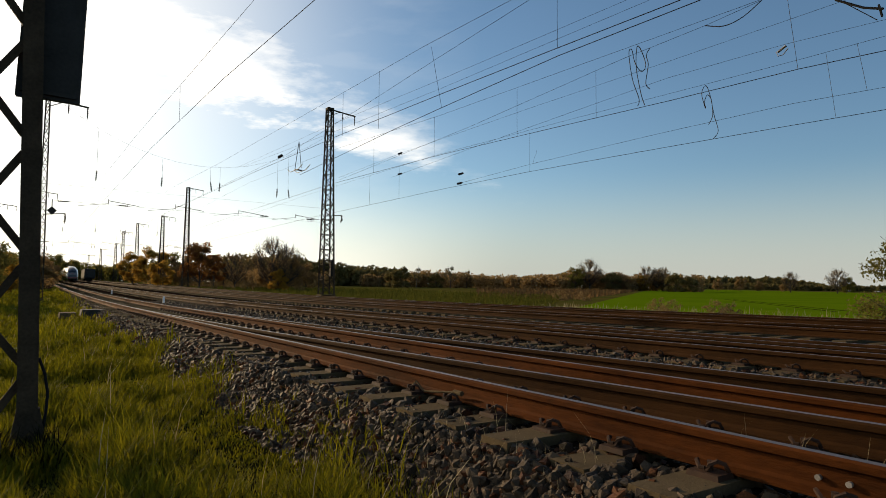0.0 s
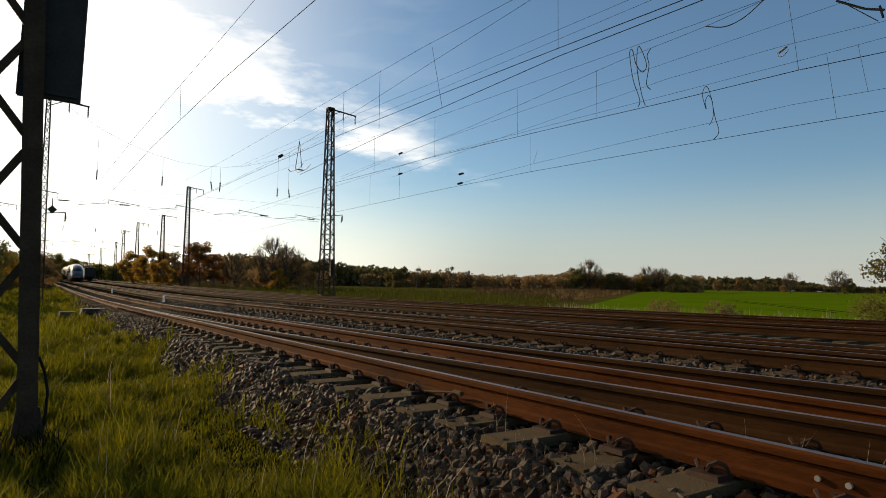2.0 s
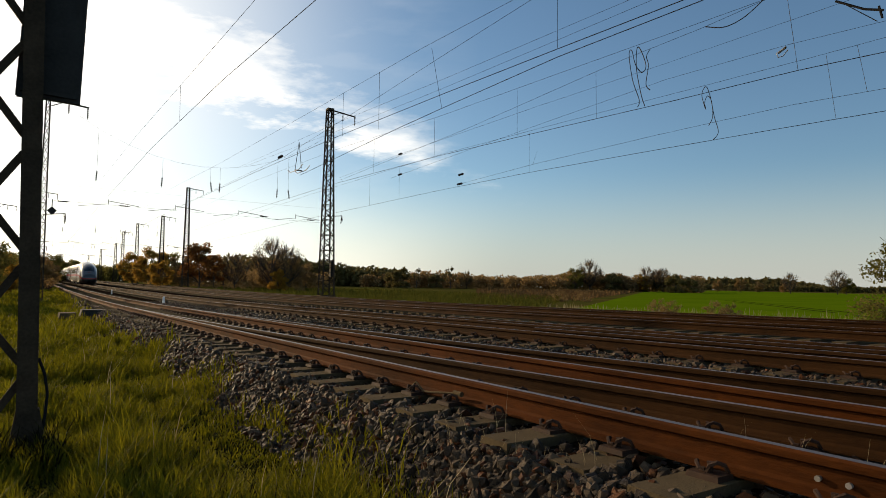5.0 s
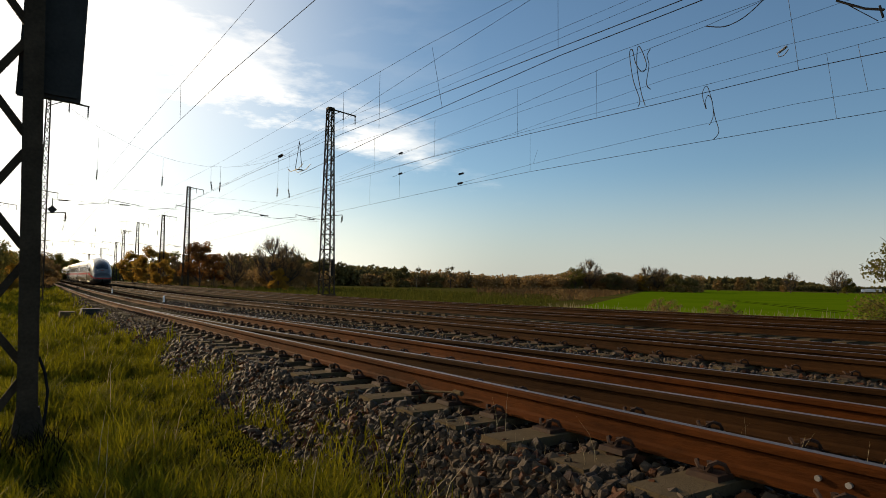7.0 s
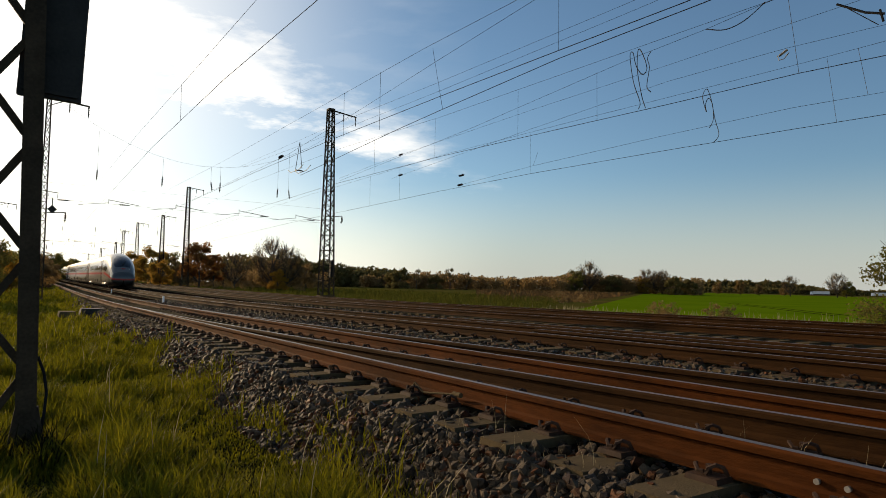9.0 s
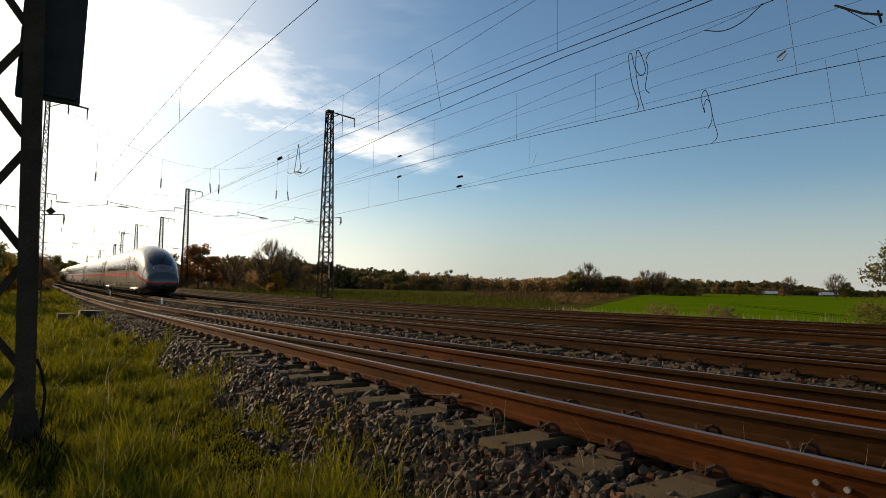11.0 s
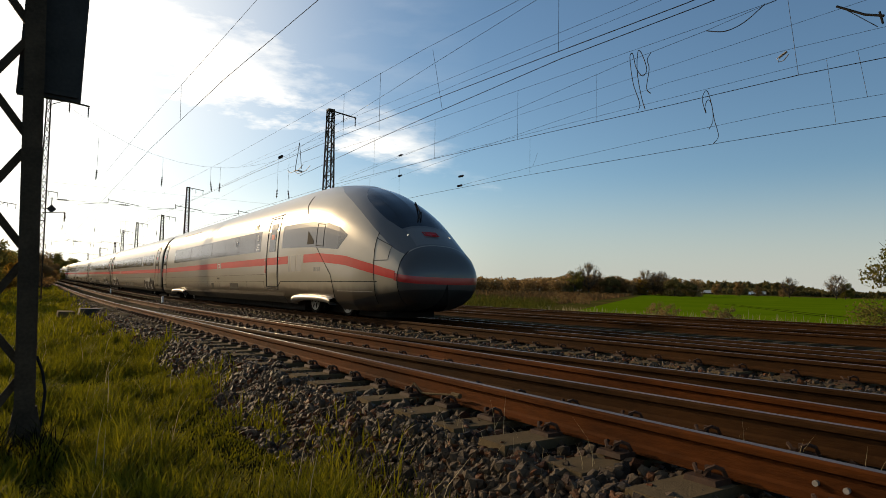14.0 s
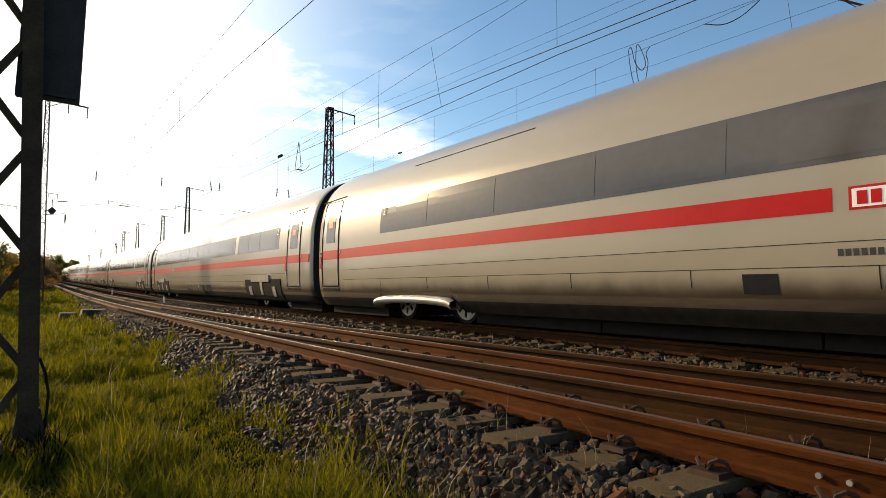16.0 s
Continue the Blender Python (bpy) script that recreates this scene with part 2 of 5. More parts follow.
def nose_paint():
    """White shell with the dark mask, windscreen and pale lip laid out along the nose, and shade painted on its end and
    lower edge.
    """
    m = stuff_mat("train_nose_paint", (0.275, 0.235, 0.168), (0.325, 0.282, 0.207), 0.7, 0.28, coat=0.3, fine=0.2, stretch=(1, 0.35, 1))
    dirt_line(m, 0.60, 0.90)
    n, l = m.node_tree.nodes, m.node_tree.links
    bsdf = n["Principled BSDF"]
    white = bsdf.inputs["Base Color"].links[0].from_socket
    co, xyz = n.new("ShaderNodeTexCoord"), n.new("ShaderNodeSeparateXYZ")
    l.new(co.outputs["Object"], xyz.inputs["Vector"])

    def op(kind, a, b=None):
        q = n.new("ShaderNodeMath")
        q.operation = kind
        for i, v in enumerate((a, b)):
            if v is None:
                continue
            if isinstance(v, (int, float)):
                q.inputs[i].default_value = v
            else:
                l.new(v, q.inputs[i])
        return q.outputs["Value"]
    y, ax = op("DIVIDE", xyz.outputs["Y"], 8.0), op("ABSOLUTE", xyz.outputs["X"])

    def line(points, top):
        c = n.new("ShaderNodeFloatCurve")
        pts = c.mapping.curves[0].points
        pts[0].location, pts[1].location = (points[0][0] / 8, points[0][1] / top), (points[-1][0] / 8, points[-1][1] / top)
        for a, b in points[1:-1]:
            pts.new(a / 8, b / top)
        c.mapping.update()
        l.new(y, c.inputs["Value"])
        return op("MULTIPLY", c.outputs["Value"], top)

    def span(lo, hi):
        return op("MULTIPLY", op("GREATER_THAN", xyz.outputs["Y"], lo), op("LESS_THAN", xyz.outputs["Y"], hi))
    z = xyz.outputs["Z"]
    mask = op("MULTIPLY", op("GREATER_THAN", z, line([(0.4, 1.44), (1.0, 1.66), (1.6, 2.02), (2.4, 2.52), (3.3, 3.0), (4.2, 3.38), (5.2, 3.72), (7.4, 3.99)], 4)), op("GREATER_THAN", xyz.outputs["Y"], 0.74))
    lip = op("MULTIPLY", op("MULTIPLY", span(0.78, 1.3), op("LESS_THAN", ax, 0.56)), op("GREATER_THAN", z, 1.3))
    glass = op("MULTIPLY", op("MULTIPLY", span(1.36, 3.75), op("LESS_THAN", ax, line([(1.36, 0.62), (1.6, 0.72), (2.1, 0.82), (2.8, 0.78), (3.3, 0.62), (3.8, 0.3)], 1))), op("GREATER_THAN", z, 1.8))
    # shade painted along the nose's lower edge
    low = op("LESS_THAN", z, line([(0.0, 0.8), (0.6, 0.72), (1.6, 0.6), (3.0, 0.42), (7.5, 0.38)], 1))
    red = op("MULTIPLY", op("LESS_THAN", xyz.outputs["Y"], 0.84), op("MULTIPLY", op("GREATER_THAN", z, line([(0.3, 0.87), (0.6, 0.91), (0.9, 0.96)], 2)), op("LESS_THAN", z, line([(0.3, 1.03), (0.6, 1.08), (0.9, 1.135)], 2))))
    colour = white
    # shade painted over the coupler cover at the nose's end
    cover = op("LESS_THAN", xyz.outputs["Y"], 0.72)
    for fac, rgb in ((cover, (0.06, 0.055, 0.048)), (mask, (0.085, 0.08, 0.072)), (lip, (0.12, 0.112, 0.1)), (glass, (0.012, 0.014, 0.016)), (low, (0.02, 0.018, 0.016)), (red, (0.36, 0.006, 0.007))):
        mx = n.new("ShaderNodeMix")
        mx.data_type = "RGBA"
        mx.inputs["B"].default_value = (*rgb, 1)
        l.new(fac, mx.inputs["Factor"])
        l.new(colour, mx.inputs["A"])
        colour = mx.outputs["Result"]
    l.new(colour, bsdf.inputs["Base Color"])
    rr = n.new("ShaderNodeMapRange")
    rr.inputs["To Min"].default_value, rr.inputs["To Max"].default_value = 0.28, 0.06
    l.new(glass, rr.inputs["Value"])
    l.new(rr.outputs["Result"], bsdf.inputs["Roughness"])
    gl = n.new("ShaderNodeMapRange")
    gl.inputs["To Min"].default_value, gl.inputs["To Max"].default_value = 0.5, 0.3
    l.new(glass, gl.inputs["Value"])
    l.new(gl.outputs["Result"], bsdf.inputs["Specular IOR Level"])
    return m


M_NOSE = nose_paint()
M_GREY = stuff_mat("train_grey_print", (0.16, 0.15, 0.135), (0.2, 0.19, 0.17), 3, 0.4)
M_PRINT = stuff_mat("white_print", (0.75, 0.75, 0.75), (0.8, 0.8, 0.8), 3, 0.5)
M_BLACKPRINT = stuff_mat("black_print", (0.03, 0.03, 0.03), (0.05, 0.05, 0.05), 3, 0.6, spec=0.15)
M_ALU = stuff_mat("brushed_fairing", (0.24, 0.215, 0.18), (0.34, 0.305, 0.26), 3, 0.4, 0.3)
M_STEEL = stuff_mat("wheel_steel", (0.24, 0.22, 0.19), (0.38, 0.35, 0.31), 9, 0.45, 0.3)
M_MAST = stuff_mat("mast_steel", (0.028, 0.02, 0.012), (0.07, 0.048, 0.028), 5, 0.8, 0.0, spec=0.12, bump=0.2, bump_scale=60)
M_BOARD = stuff_mat("board_back", (0.022, 0.02, 0.017), (0.045, 0.04, 0.034), 4, 0.7, 0.0, spec=0.15)
M_WIRE = stuff_mat("wire", (0.03, 0.03, 0.03), (0.06, 0.05, 0.045), 5, 0.5, 0.6)
M_INSUL = stuff_mat("insulator", (0.02, 0.014, 0.01), (0.045, 0.03, 0.025), 8, 0.25)
M_GRASS = stuff_mat("grass_blades", (0.024, 0.038, 0.0015), (0.25, 0.218, 0.011), 2.3, 0.7, spec=0.1, per_island=0.4, through_light=0.6)
M_MEADOW_GRASS = stuff_mat("meadow_grass", (0.045, 0.055, 0.008), (0.12, 0.11, 0.02), 0.2, 0.9, spec=0.0, per_island=0.4, through_light=0.4)
M_STRAW = stuff_mat("dry_stalks", (0.3, 0.23, 0.1), (0.42, 0.34, 0.18), 3, 0.7, per_island=0.5, through_light=0.3)
M_FIELD = stuff_mat("field_ground", (0.075, 0.13, 0.003), (0.11, 0.17, 0.005), 0.06, 0.95, spec=0.0, fine=0.3)
M_MEADOW = stuff_mat("meadow_ground", (0.05, 0.06, 0.01), (0.10, 0.075, 0.02), 0.09, 0.95, spec=0.0, bump=0.5, bump_scale=2.0)
M_REED = stuff_mat("dry_reed", (0.12, 0.065, 0.024), (0.2, 0.12, 0.05), 0.12, 0.95, spec=0.0, per_island=0.4)
M_BARK = stuff_mat("bark", (0.035, 0.028, 0.02), (0.075, 0.06, 0.045), 6, 0.9, bump=0.4, bump_scale=14)
M_LEAF = {
    "rust": stuff_mat("leaves_rust", (0.15, 0.065, 0.018), (0.30, 0.135, 0.035), 0.5, 0.8, spec=0.1, per_island=0.6, through_light=0.7),
    "gold": stuff_mat("leaves_gold", (0.22, 0.13, 0.022), (0.42, 0.25, 0.04), 0.5, 0.8, spec=0.1, per_island=0.6, through_light=0.7),
    "olive": stuff_mat("leaves_olive", (0.10, 0.10, 0.02), (0.22, 0.18, 0.045), 0.5, 0.8, spec=0.1, per_island=0.6, through_light=0.6),
    "brown": stuff_mat("leaves_brown", (0.17, 0.108, 0.042), (0.34, 0.22, 0.09), 0.5, 0.8, spec=0.1, per_island=0.6, through_light=0.6),
    "dark": stuff_mat("leaves_dark", (0.09, 0.08, 0.026), (0.2, 0.155, 0.055), 0.5, 0.8, spec=0.1, per_island=0.5, through_light=0.4)}
M_PLASTER = stuff_mat("plaster", (0.6, 0.58, 0.54), (0.7, 0.68, 0.64), 0.4, 0.8)
M_ROOF = stuff_mat("roof_tiles", (0.12, 0.06, 0.045), (0.18, 0.09, 0.07), 0.6, 0.8)
M_LAMP = glow_mat("headlight_glow", (1.0, 0.82, 0.5), 2.4)


# ---- mesh helpers ----
class Build:
    """Collects vertices and faces of one mesh, with a material slot per face."""

    def __init__(self):
        self.v, self.f, self.m = [], [], []

    def add(self, verts, faces, slot=0):
        k = len(self.v)
        self.v += [tuple(p) for p in verts]
        self.f += [tuple(i + k for i in f) for f in faces]
        self.m += [slot] * len(faces)
        return self

    def box(self, lo, hi, slot=0, m=None, taper=0.0):
        (a, b, c), (d, e, g) = lo, hi
        p = [(a, b, c), (d, b, c), (d, e, c), (a, e, c), (a + taper, b + taper, g), (d - taper, b + taper, g), (d - taper, e - taper, g), (a + taper, e - taper, g)]
        if m is not None:
            p = [m @ Vector(q) for q in p]
        return self.add(p, [(3, 2, 1, 0), (4, 5, 6, 7), (0, 1, 5, 4), (1, 2, 6, 5), (2, 3, 7, 6), (3, 0, 4, 7)], slot)

    def tube(self, pts, r, n=5, slot=0, r_end=None):
        pts = [Vector(p) for p in pts]
        rings = []
        for i, p in enumerate(pts):
            d = (pts[min(i + 1, len(pts) - 1)] - pts[max(i - 1, 0)]).normalized()
            a = d.cross(Vector((0, 0, 1)) if abs(d.z) < 0.9 else Vector((1, 0, 0))).normalized()
            b = d.cross(a)
            rr = r if r_end is None else r + (r_end - r) * i / (len(pts) - 1)
            rings.append([p + (a * math.cos(6.2832 * k / n) + b * math.sin(6.2832 * k / n)) * rr for k in range(n)])
        faces = [(i * n + k, i * n + (k + 1) % n, (i + 1) * n + (k + 1) % n, (i + 1) * n + k) for i in range(len(pts) - 1) for k in range(n)]
        faces += [tuple(reversed(range(n))), tuple((len(pts) - 1) * n + k for k in range(n))]
        return self.add([p for ring in rings for p in ring], faces, slot)

    def lathe(self, prof, axis_at, n=16, slot=0, axis="x"):
        """prof: (along, radius); turned about the axis through axis_at."""
        o, v = Vector(axis_at), []
        for a, r in prof:
            for k in range(n):
                c, s = r * math.cos(6.2832 * k / n), r * math.sin(6.2832 * k / n)
                v.append(o + (Vector((a, c, s)) if axis == "x" else Vector((c, a, s)) if axis == "y" else Vector((c, s, a))))
        f = [(i * n + k, i * n + (k + 1) % n, (i + 1) * n + (k + 1) % n, (i + 1) * n + k) for i in range(len(prof) - 1) for k in range(n)]
        f += [tuple(range(n)), tuple((len(prof) - 1) * n + k for k in range(n))]
        return self.add(v, f, slot)

    def sheet(self, rows, slot=0, flip=False):
        """A grid of points, row by row."""
        n = len(rows[0])
        f = [(i * n + k, i * n + k + 1, (i + 1) * n + k + 1, (i + 1) * n + k) for i in range(len(rows) - 1) for k in range(n - 1)]
        if flip:
            f = [q[::-1] for q in f]
        return self.add([p for r in rows for p in r], f, slot)

    def mesh(self, name, mats, smooth=False):
        me = bpy.data.meshes.new(name)
        me.from_pydata(self.v, [], self.f)
        for m in mats if isinstance(mats, (list, tuple)) else [mats]:
            me.materials.append(m)
        me.polygons.foreach_set("material_index", self.m)
        me.polygons.foreach_set("use_smooth", [smooth] * len(self.f))
        me.update()
        return me

    def make(self, name, mats, parent=None, label="", smooth=False):
        ob = new(name, self.mesh(name, mats, smooth))
        ob.parent = parent
        return tagged(ob, label)


def bulk(name, verts, faces, mat, smooth=False):
    """A mesh from numpy arrays: verts (n, 3), faces (m, 3)."""
    me = bpy.data.meshes.new(name)
    me.vertices.add(len(verts))
    me.vertices.foreach_set("co", np.asarray(verts, np.float32).ravel())
    k = faces.shape[1]
    me.loops.add(faces.size)
    me.loops.foreach_set("vertex_index", np.asarray(faces, np.int32).ravel())
    me.polygons.add(len(faces))
    me.polygons.foreach_set("loop_start", np.arange(0, faces.size, k, dtype=np.int32))
    me.polygons.foreach_set("use_smooth", np.full(len(faces), smooth))
    me.materials.append(mat)
    me.update(calc_edges=True)
    me.validate()
    return me


def root(name, label, category, group="", at=(0, 0, 0)):
    ob = new(name)
    ob.location = at
    return tagged(ob, label, category, group)


def rise(y):
    """Height of the line and the land along the railway: level here, then a gentle climb."""
    return 0.0165 * (np.logaddexp(0, (np.asarray(y, float) - 34) / 12.0) * 12.0)


def rise1(y):
    return float(rise(y))


# ---- the ground ----
TOE, BED_Z, GRASS_Z = 1.75, -0.255, -0.62


def ground_height(x, y):
    """One sheet: verge, ballast shoulder, wide track bed, meadow and fields."""
    x, y = np.asarray(x, float), np.asarray(y, float)
    z = np.interp(x, [-400, -12, 0.9, TOE, 2.2, 2.5, 5.3, 5.6, 20.9, 22.0, 30, 60], [0.6, -0.3, GRASS_Z, GRASS_Z + 0.03, -0.262, -0.232, -0.232, BED_Z, BED_Z, -0.55, -0.6, -0.5])
    return z + rise(np.minimum(y, 420))


def build_ground():
    xs = np.concatenate([[-3000, -800, -250, -80, -40, -20], np.arange(-12, 0.9, 1.0), np.arange(0.9, 2.5, 0.13), np.arange(3, 24, 1.5), [26, 30, 40, 60, 90, 140, 220, 400, 800, 1500, 3000]])
    ys = np.concatenate([[-3000, -600, -120, -40, -15, -6], np.arange(-2, 20, 0.5), np.arange(20, 60, 2.0), np.arange(60, 130, 6.0), [140, 170, 220, 300, 420, 800, 1600, 3000]])
    gx, gy = np.meshgrid(xs, ys)
    gz = ground_height(gx, gy)
    rows = [[(gx[i, j], gy[i, j], gz[i, j]) for j in range(len(xs))] for i in range(len(ys))]
    b = Build()
    b.sheet(rows)
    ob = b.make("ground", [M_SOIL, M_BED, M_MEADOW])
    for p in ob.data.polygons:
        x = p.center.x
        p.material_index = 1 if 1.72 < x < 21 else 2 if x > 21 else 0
    return tagged(ob, "grassy verge, dark ballast bed and wide autumn meadow", "ground", kind="structure")


ground = build_ground()


def on_ground(x, y):
    return Vector((x, y, float(ground_height(x, y))))


# ---- tracks ----
RAIL = [(-0.075, -0.172), (0.075, -0.172), (0.075, -0.160), (0.02, -0.148), (0.008, -0.132), (0.008, -0.055), (0.034, -0.042), (0.036, -0.012), (0.030, -0.003), (0.024, 0.0),
        (-0.024, 0.0), (-0.030, -0.003), (-0.036, -0.012), (-0.034, -0.042), (-0.008, -0.055), (-0.008, -0.132), (-0.02, -0.148), (-0.075, -0.160)]


def stations(y0, y1):
    s, out = y0, []
    while s < y1:
        out.append(s)
        s += 1.5 if s < 40 else 3.0 if s < 120 else 12.0
    return out + [y1]


def switch_off(s):
    """How far the turnout's curved rails have left the straight ones, nearer than the blades' tips."""
    if s > 1.0:
        return 0.00166 * max(0.0, 24.0 - s) ** 2
    return 0.878 + 0.6 * (1 - math.exp(0.127 * (s - 1.0)))


def rail(x, y0, y1, parent, x_far=None, label="", shine=True):
    """A rail on the line x, or leaving it with the turnout's curve."""
    ss = stations(y0, y1)
    b, n = Build(), len(RAIL)
    v = []
    for s in ss:
        xx = x + (switch_off(s) if x_far else 0.0)
        v += [(xx + a, s, c + rise1(s)) for a, c in RAIL]
    for i in range(len(ss) - 1):
        for k in range(n):
            q = (i * n + k, (i + 1) * n + k, (i + 1) * n + (k + 1) % n, i * n + (k + 1) % n)
            b.f.append(q)
            b.m.append(1 if shine and k == 9 else 0)
    b.v = v
    b.f += [tuple(range(n)), tuple(reversed(range((len(ss) - 1) * n, len(ss) * n)))]
    b.m += [0, 0]
    return b.make("rail", [M_RUST_DARK if x_far or x > 7 else M_RUST, M_RAILTOP], parent, label)


def sleeper_mesh(length):
    b = Build()
    b.box((-length / 2, -0.14, -0.22), (length / 2, 0.14, 0.0), taper=0.02)
    return b.mesh("sleeper", M_CONCRETE)


def clip_mesh():
    """Rail fastening: ribbed plate, screw and sprung steel loop beside the rail's foot."""
    b = Build()
    b.box((-0.13, -0.085, -0.012), (0.0, 0.085, 0.014), taper=0.006)
    b.tube([(-0.03, -0.075, 0.02), (-0.05, -0.07, 0.055), (-0.075, -0.045, 0.066), (-0.095, -0.02, 0.05), (-0.095, -0.005, 0.02)], 0.011, 5)
    b.tube([(-0.095, 0.005, 0.03), (-0.10, 0.03, 0.03), (-0.07, 0.065, 0.05), (-0.025, 0.09, 0.04)], 0.011, 5)
    b.tube([(-0.06, 0.0, 0.0), (-0.06, 0.0, 0.06)], 0.016, 6)
    return b.mesh("rail_clip", M_DARKRUST)


SLEEPERS = {length: sleeper_mesh(length) for length in (2.6, 3.3)}
CLIP = clip_mesh()


def lay_track(name, label, rails, x0, x1, pitch, first, y_end, far_end, clips=True, tail=()):
    """rails: (x, curved or not, y0, y1). Sleepers from x0 to x1."""
    track = tagged(new(name), label, "railway track", kind="structure")
    for x, x_far, y0, y1 in rails:
        rail(x, y0, y1, track, x_far)
    length = 2.6 if x1 - x0 < 3 else 3.3
    s, count, far = first, 0, Build()
    while s < far_end:
        z = -0.187 + rise1(s)
        if s < y_end and count < 300:
            ob = new("sleeper", SLEEPERS[length])
            ob.parent = track
            ob.location = ((x0 + x1) / 2 + random.uniform(-0.02, 0.02), s, z + random.uniform(-0.006, 0.004))
            ob.rotation_euler = (0, random.uniform(-0.006, 0.006), random.uniform(-0.012, 0.012))
            count += 1
        else:
            far.box((x0, s - 0.14, z - 0.2), (x1, s + 0.14, z), taper=0.02)
        if clips and 0 < s < 26:
            for x, x_far, y0, y1 in rails:
                if not y0 <= s <= y1:
                    continue
                xx = x + (switch_off(s) if x_far else 0.0)
                for side in (1, -1):
                    ob = new("rail_clip", CLIP)
                    ob.parent = track
                    ob.location = (xx - 0.068 * side, s, z + 0.012)
                    ob.rotation_euler = (0, 0, 0 if side == 1 else math.pi)
        s += pitch
    if far.v:
        tagged(far.make("distant_sleepers", M_CONCRETE, track), kind="stuff")
    return track


R1, R3 = 2.82, 4.29
lay_track("track_turnout", "rusty turnout rails on concrete sleepers in ballast", [(R1, None, -40, 420), (R3, None, -40, 420), (R1 + 0.03, True, -40, 22.5), (R3 + 0.03, True, -40, 22.5)],
          2.38, 5.44, 0.545, -12.38, 60, 200)
R5, R6 = 7.25, 8.75
lay_track("track_main", "main line track with rusty rails and concrete sleepers", [(R5, None, -40, 420), (R6, None, -40, 420), (8.06, None, -40, 9.0), (9.42, None, -40, 14.0)],
          6.7, 9.3, 0.6, -12.5, 60, 200)
lay_track("track_second", "rusty second main track on concrete sleepers", [(12.95, None, -40, 420), (14.45, None, -40, 420)], 12.4, 15.0, 0.6, -11.8, 50, 140, clips=False)
lay_track("track_far", "rusty outer siding track beside the meadow", [(17.8, None, -40, 420), (19.3, None, -40, 420)], 17.25, 19.85, 0.6, -11.7, 50, 140, clips=False)

# ---- the train ----
PROF_Z = [0.25, 0.5, 0.9, 1.3, 1.9, 2.40, 2.80, 3.12, 3.39, 3.60, 3.76, 3.87, 3.92]
PROF_W = [1.16, 1.33, 1.405, 1.422, 1.425, 1.40, 1.335, 1.23, 1.08, 0.88, 0.63, 0.36, 0.0]
PROF_U = [(z - 0.25) / 3.67 for z in PROF_Z]
NOSE_S = [0.3, 0.325, 0.372, 0.445, 0.58, 0.79, 1.13, 1.575, 2.035, 2.605, 3.3, 4.2, 5.2, 6.4, 7.5]
NOSE_TOP = [1.05, 1.20, 1.33, 1.47, 1.65, 1.84, 2.12, 2.48, 2.81, 3.13, 3.42, 3.67, 3.82, 3.90, 3.92]
NOSE_LOW = [0.88, 0.74, 0.6, 0.5, 0.38, 0.30, 0.24, 0.21, 0.2, 0.2, 0.2, 0.22, 0.24, 0.25, 0.25]
NOSE_W = [0.06, 0.46, 0.72, 0.90, 1.05, 1.12, 1.18, 1.235, 1.29, 1.34, 1.38, 1.41, 1.42, 1.425, 1.425]


def smooth_line(xs, ys):
    """A smooth curve through points, with no overshoot; returns a function."""
    n = len(xs)
    d = [(ys[i + 1] - ys[i]) / (xs[i + 1] - xs[i]) for i in range(n - 1)]
    m = [d[0]] + [0.0 if d[i - 1] * d[i] <= 0 else 2 * d[i - 1] * d[i] / (d[i - 1] + d[i]) for i in range(1, n - 1)] + [d[-1]]

    def at(x):
        if x <= xs[0]:
            return ys[0]
        if x >= xs[-1]:
            return ys[-1]
        i = max(k for k in range(n - 1) if xs[k] <= x)
        h = xs[i + 1] - xs[i]
        t = (x - xs[i]) / h
        return ((2 * t ** 3 - 3 * t * t + 1) * ys[i] + (t ** 3 - 2 * t * t + t) * h * m[i] + (3 * t * t - 2 * t ** 3) * ys[i + 1] + (t ** 3 - t * t) * h * m[i + 1])
    return at


top_at, low_at, wide_at = smooth_line(NOSE_S, NOSE_TOP), smooth_line(NOSE_S, NOSE_LOW), smooth_line(NOSE_S, NOSE_W)
side_at, side_by_u = smooth_line(PROF_Z, PROF_W), smooth_line(PROF_U, PROF_W)


def half_width(s, z, end):
    """Half the body's width at the distance s from its front and the height z."""
    if not end or s >= 7.5:
        return side_at(z)
    top, low, w = top_at(s), low_at(s), wide_at(s)
    u = min(max((z - low) / (top - low), 0.0), 1.0)
    main = side_by_u(u) / 1.425
    round_ = math.sqrt(max(0.0, 1 - (2 * u - 1) ** 2)) ** 0.75
    k = max(0.0, 1 - s / 2.6)
    return w * (main * (1 - k) + round_ * k)


def wheel_arch(s, bogies):
    """How far the lower edge of the body is lifted over a bogie."""
    return max([0.0] + [0.27 * min(1.0, max(0.0, (1.62 - abs(s - c)) / 0.2)) for c in bogies])


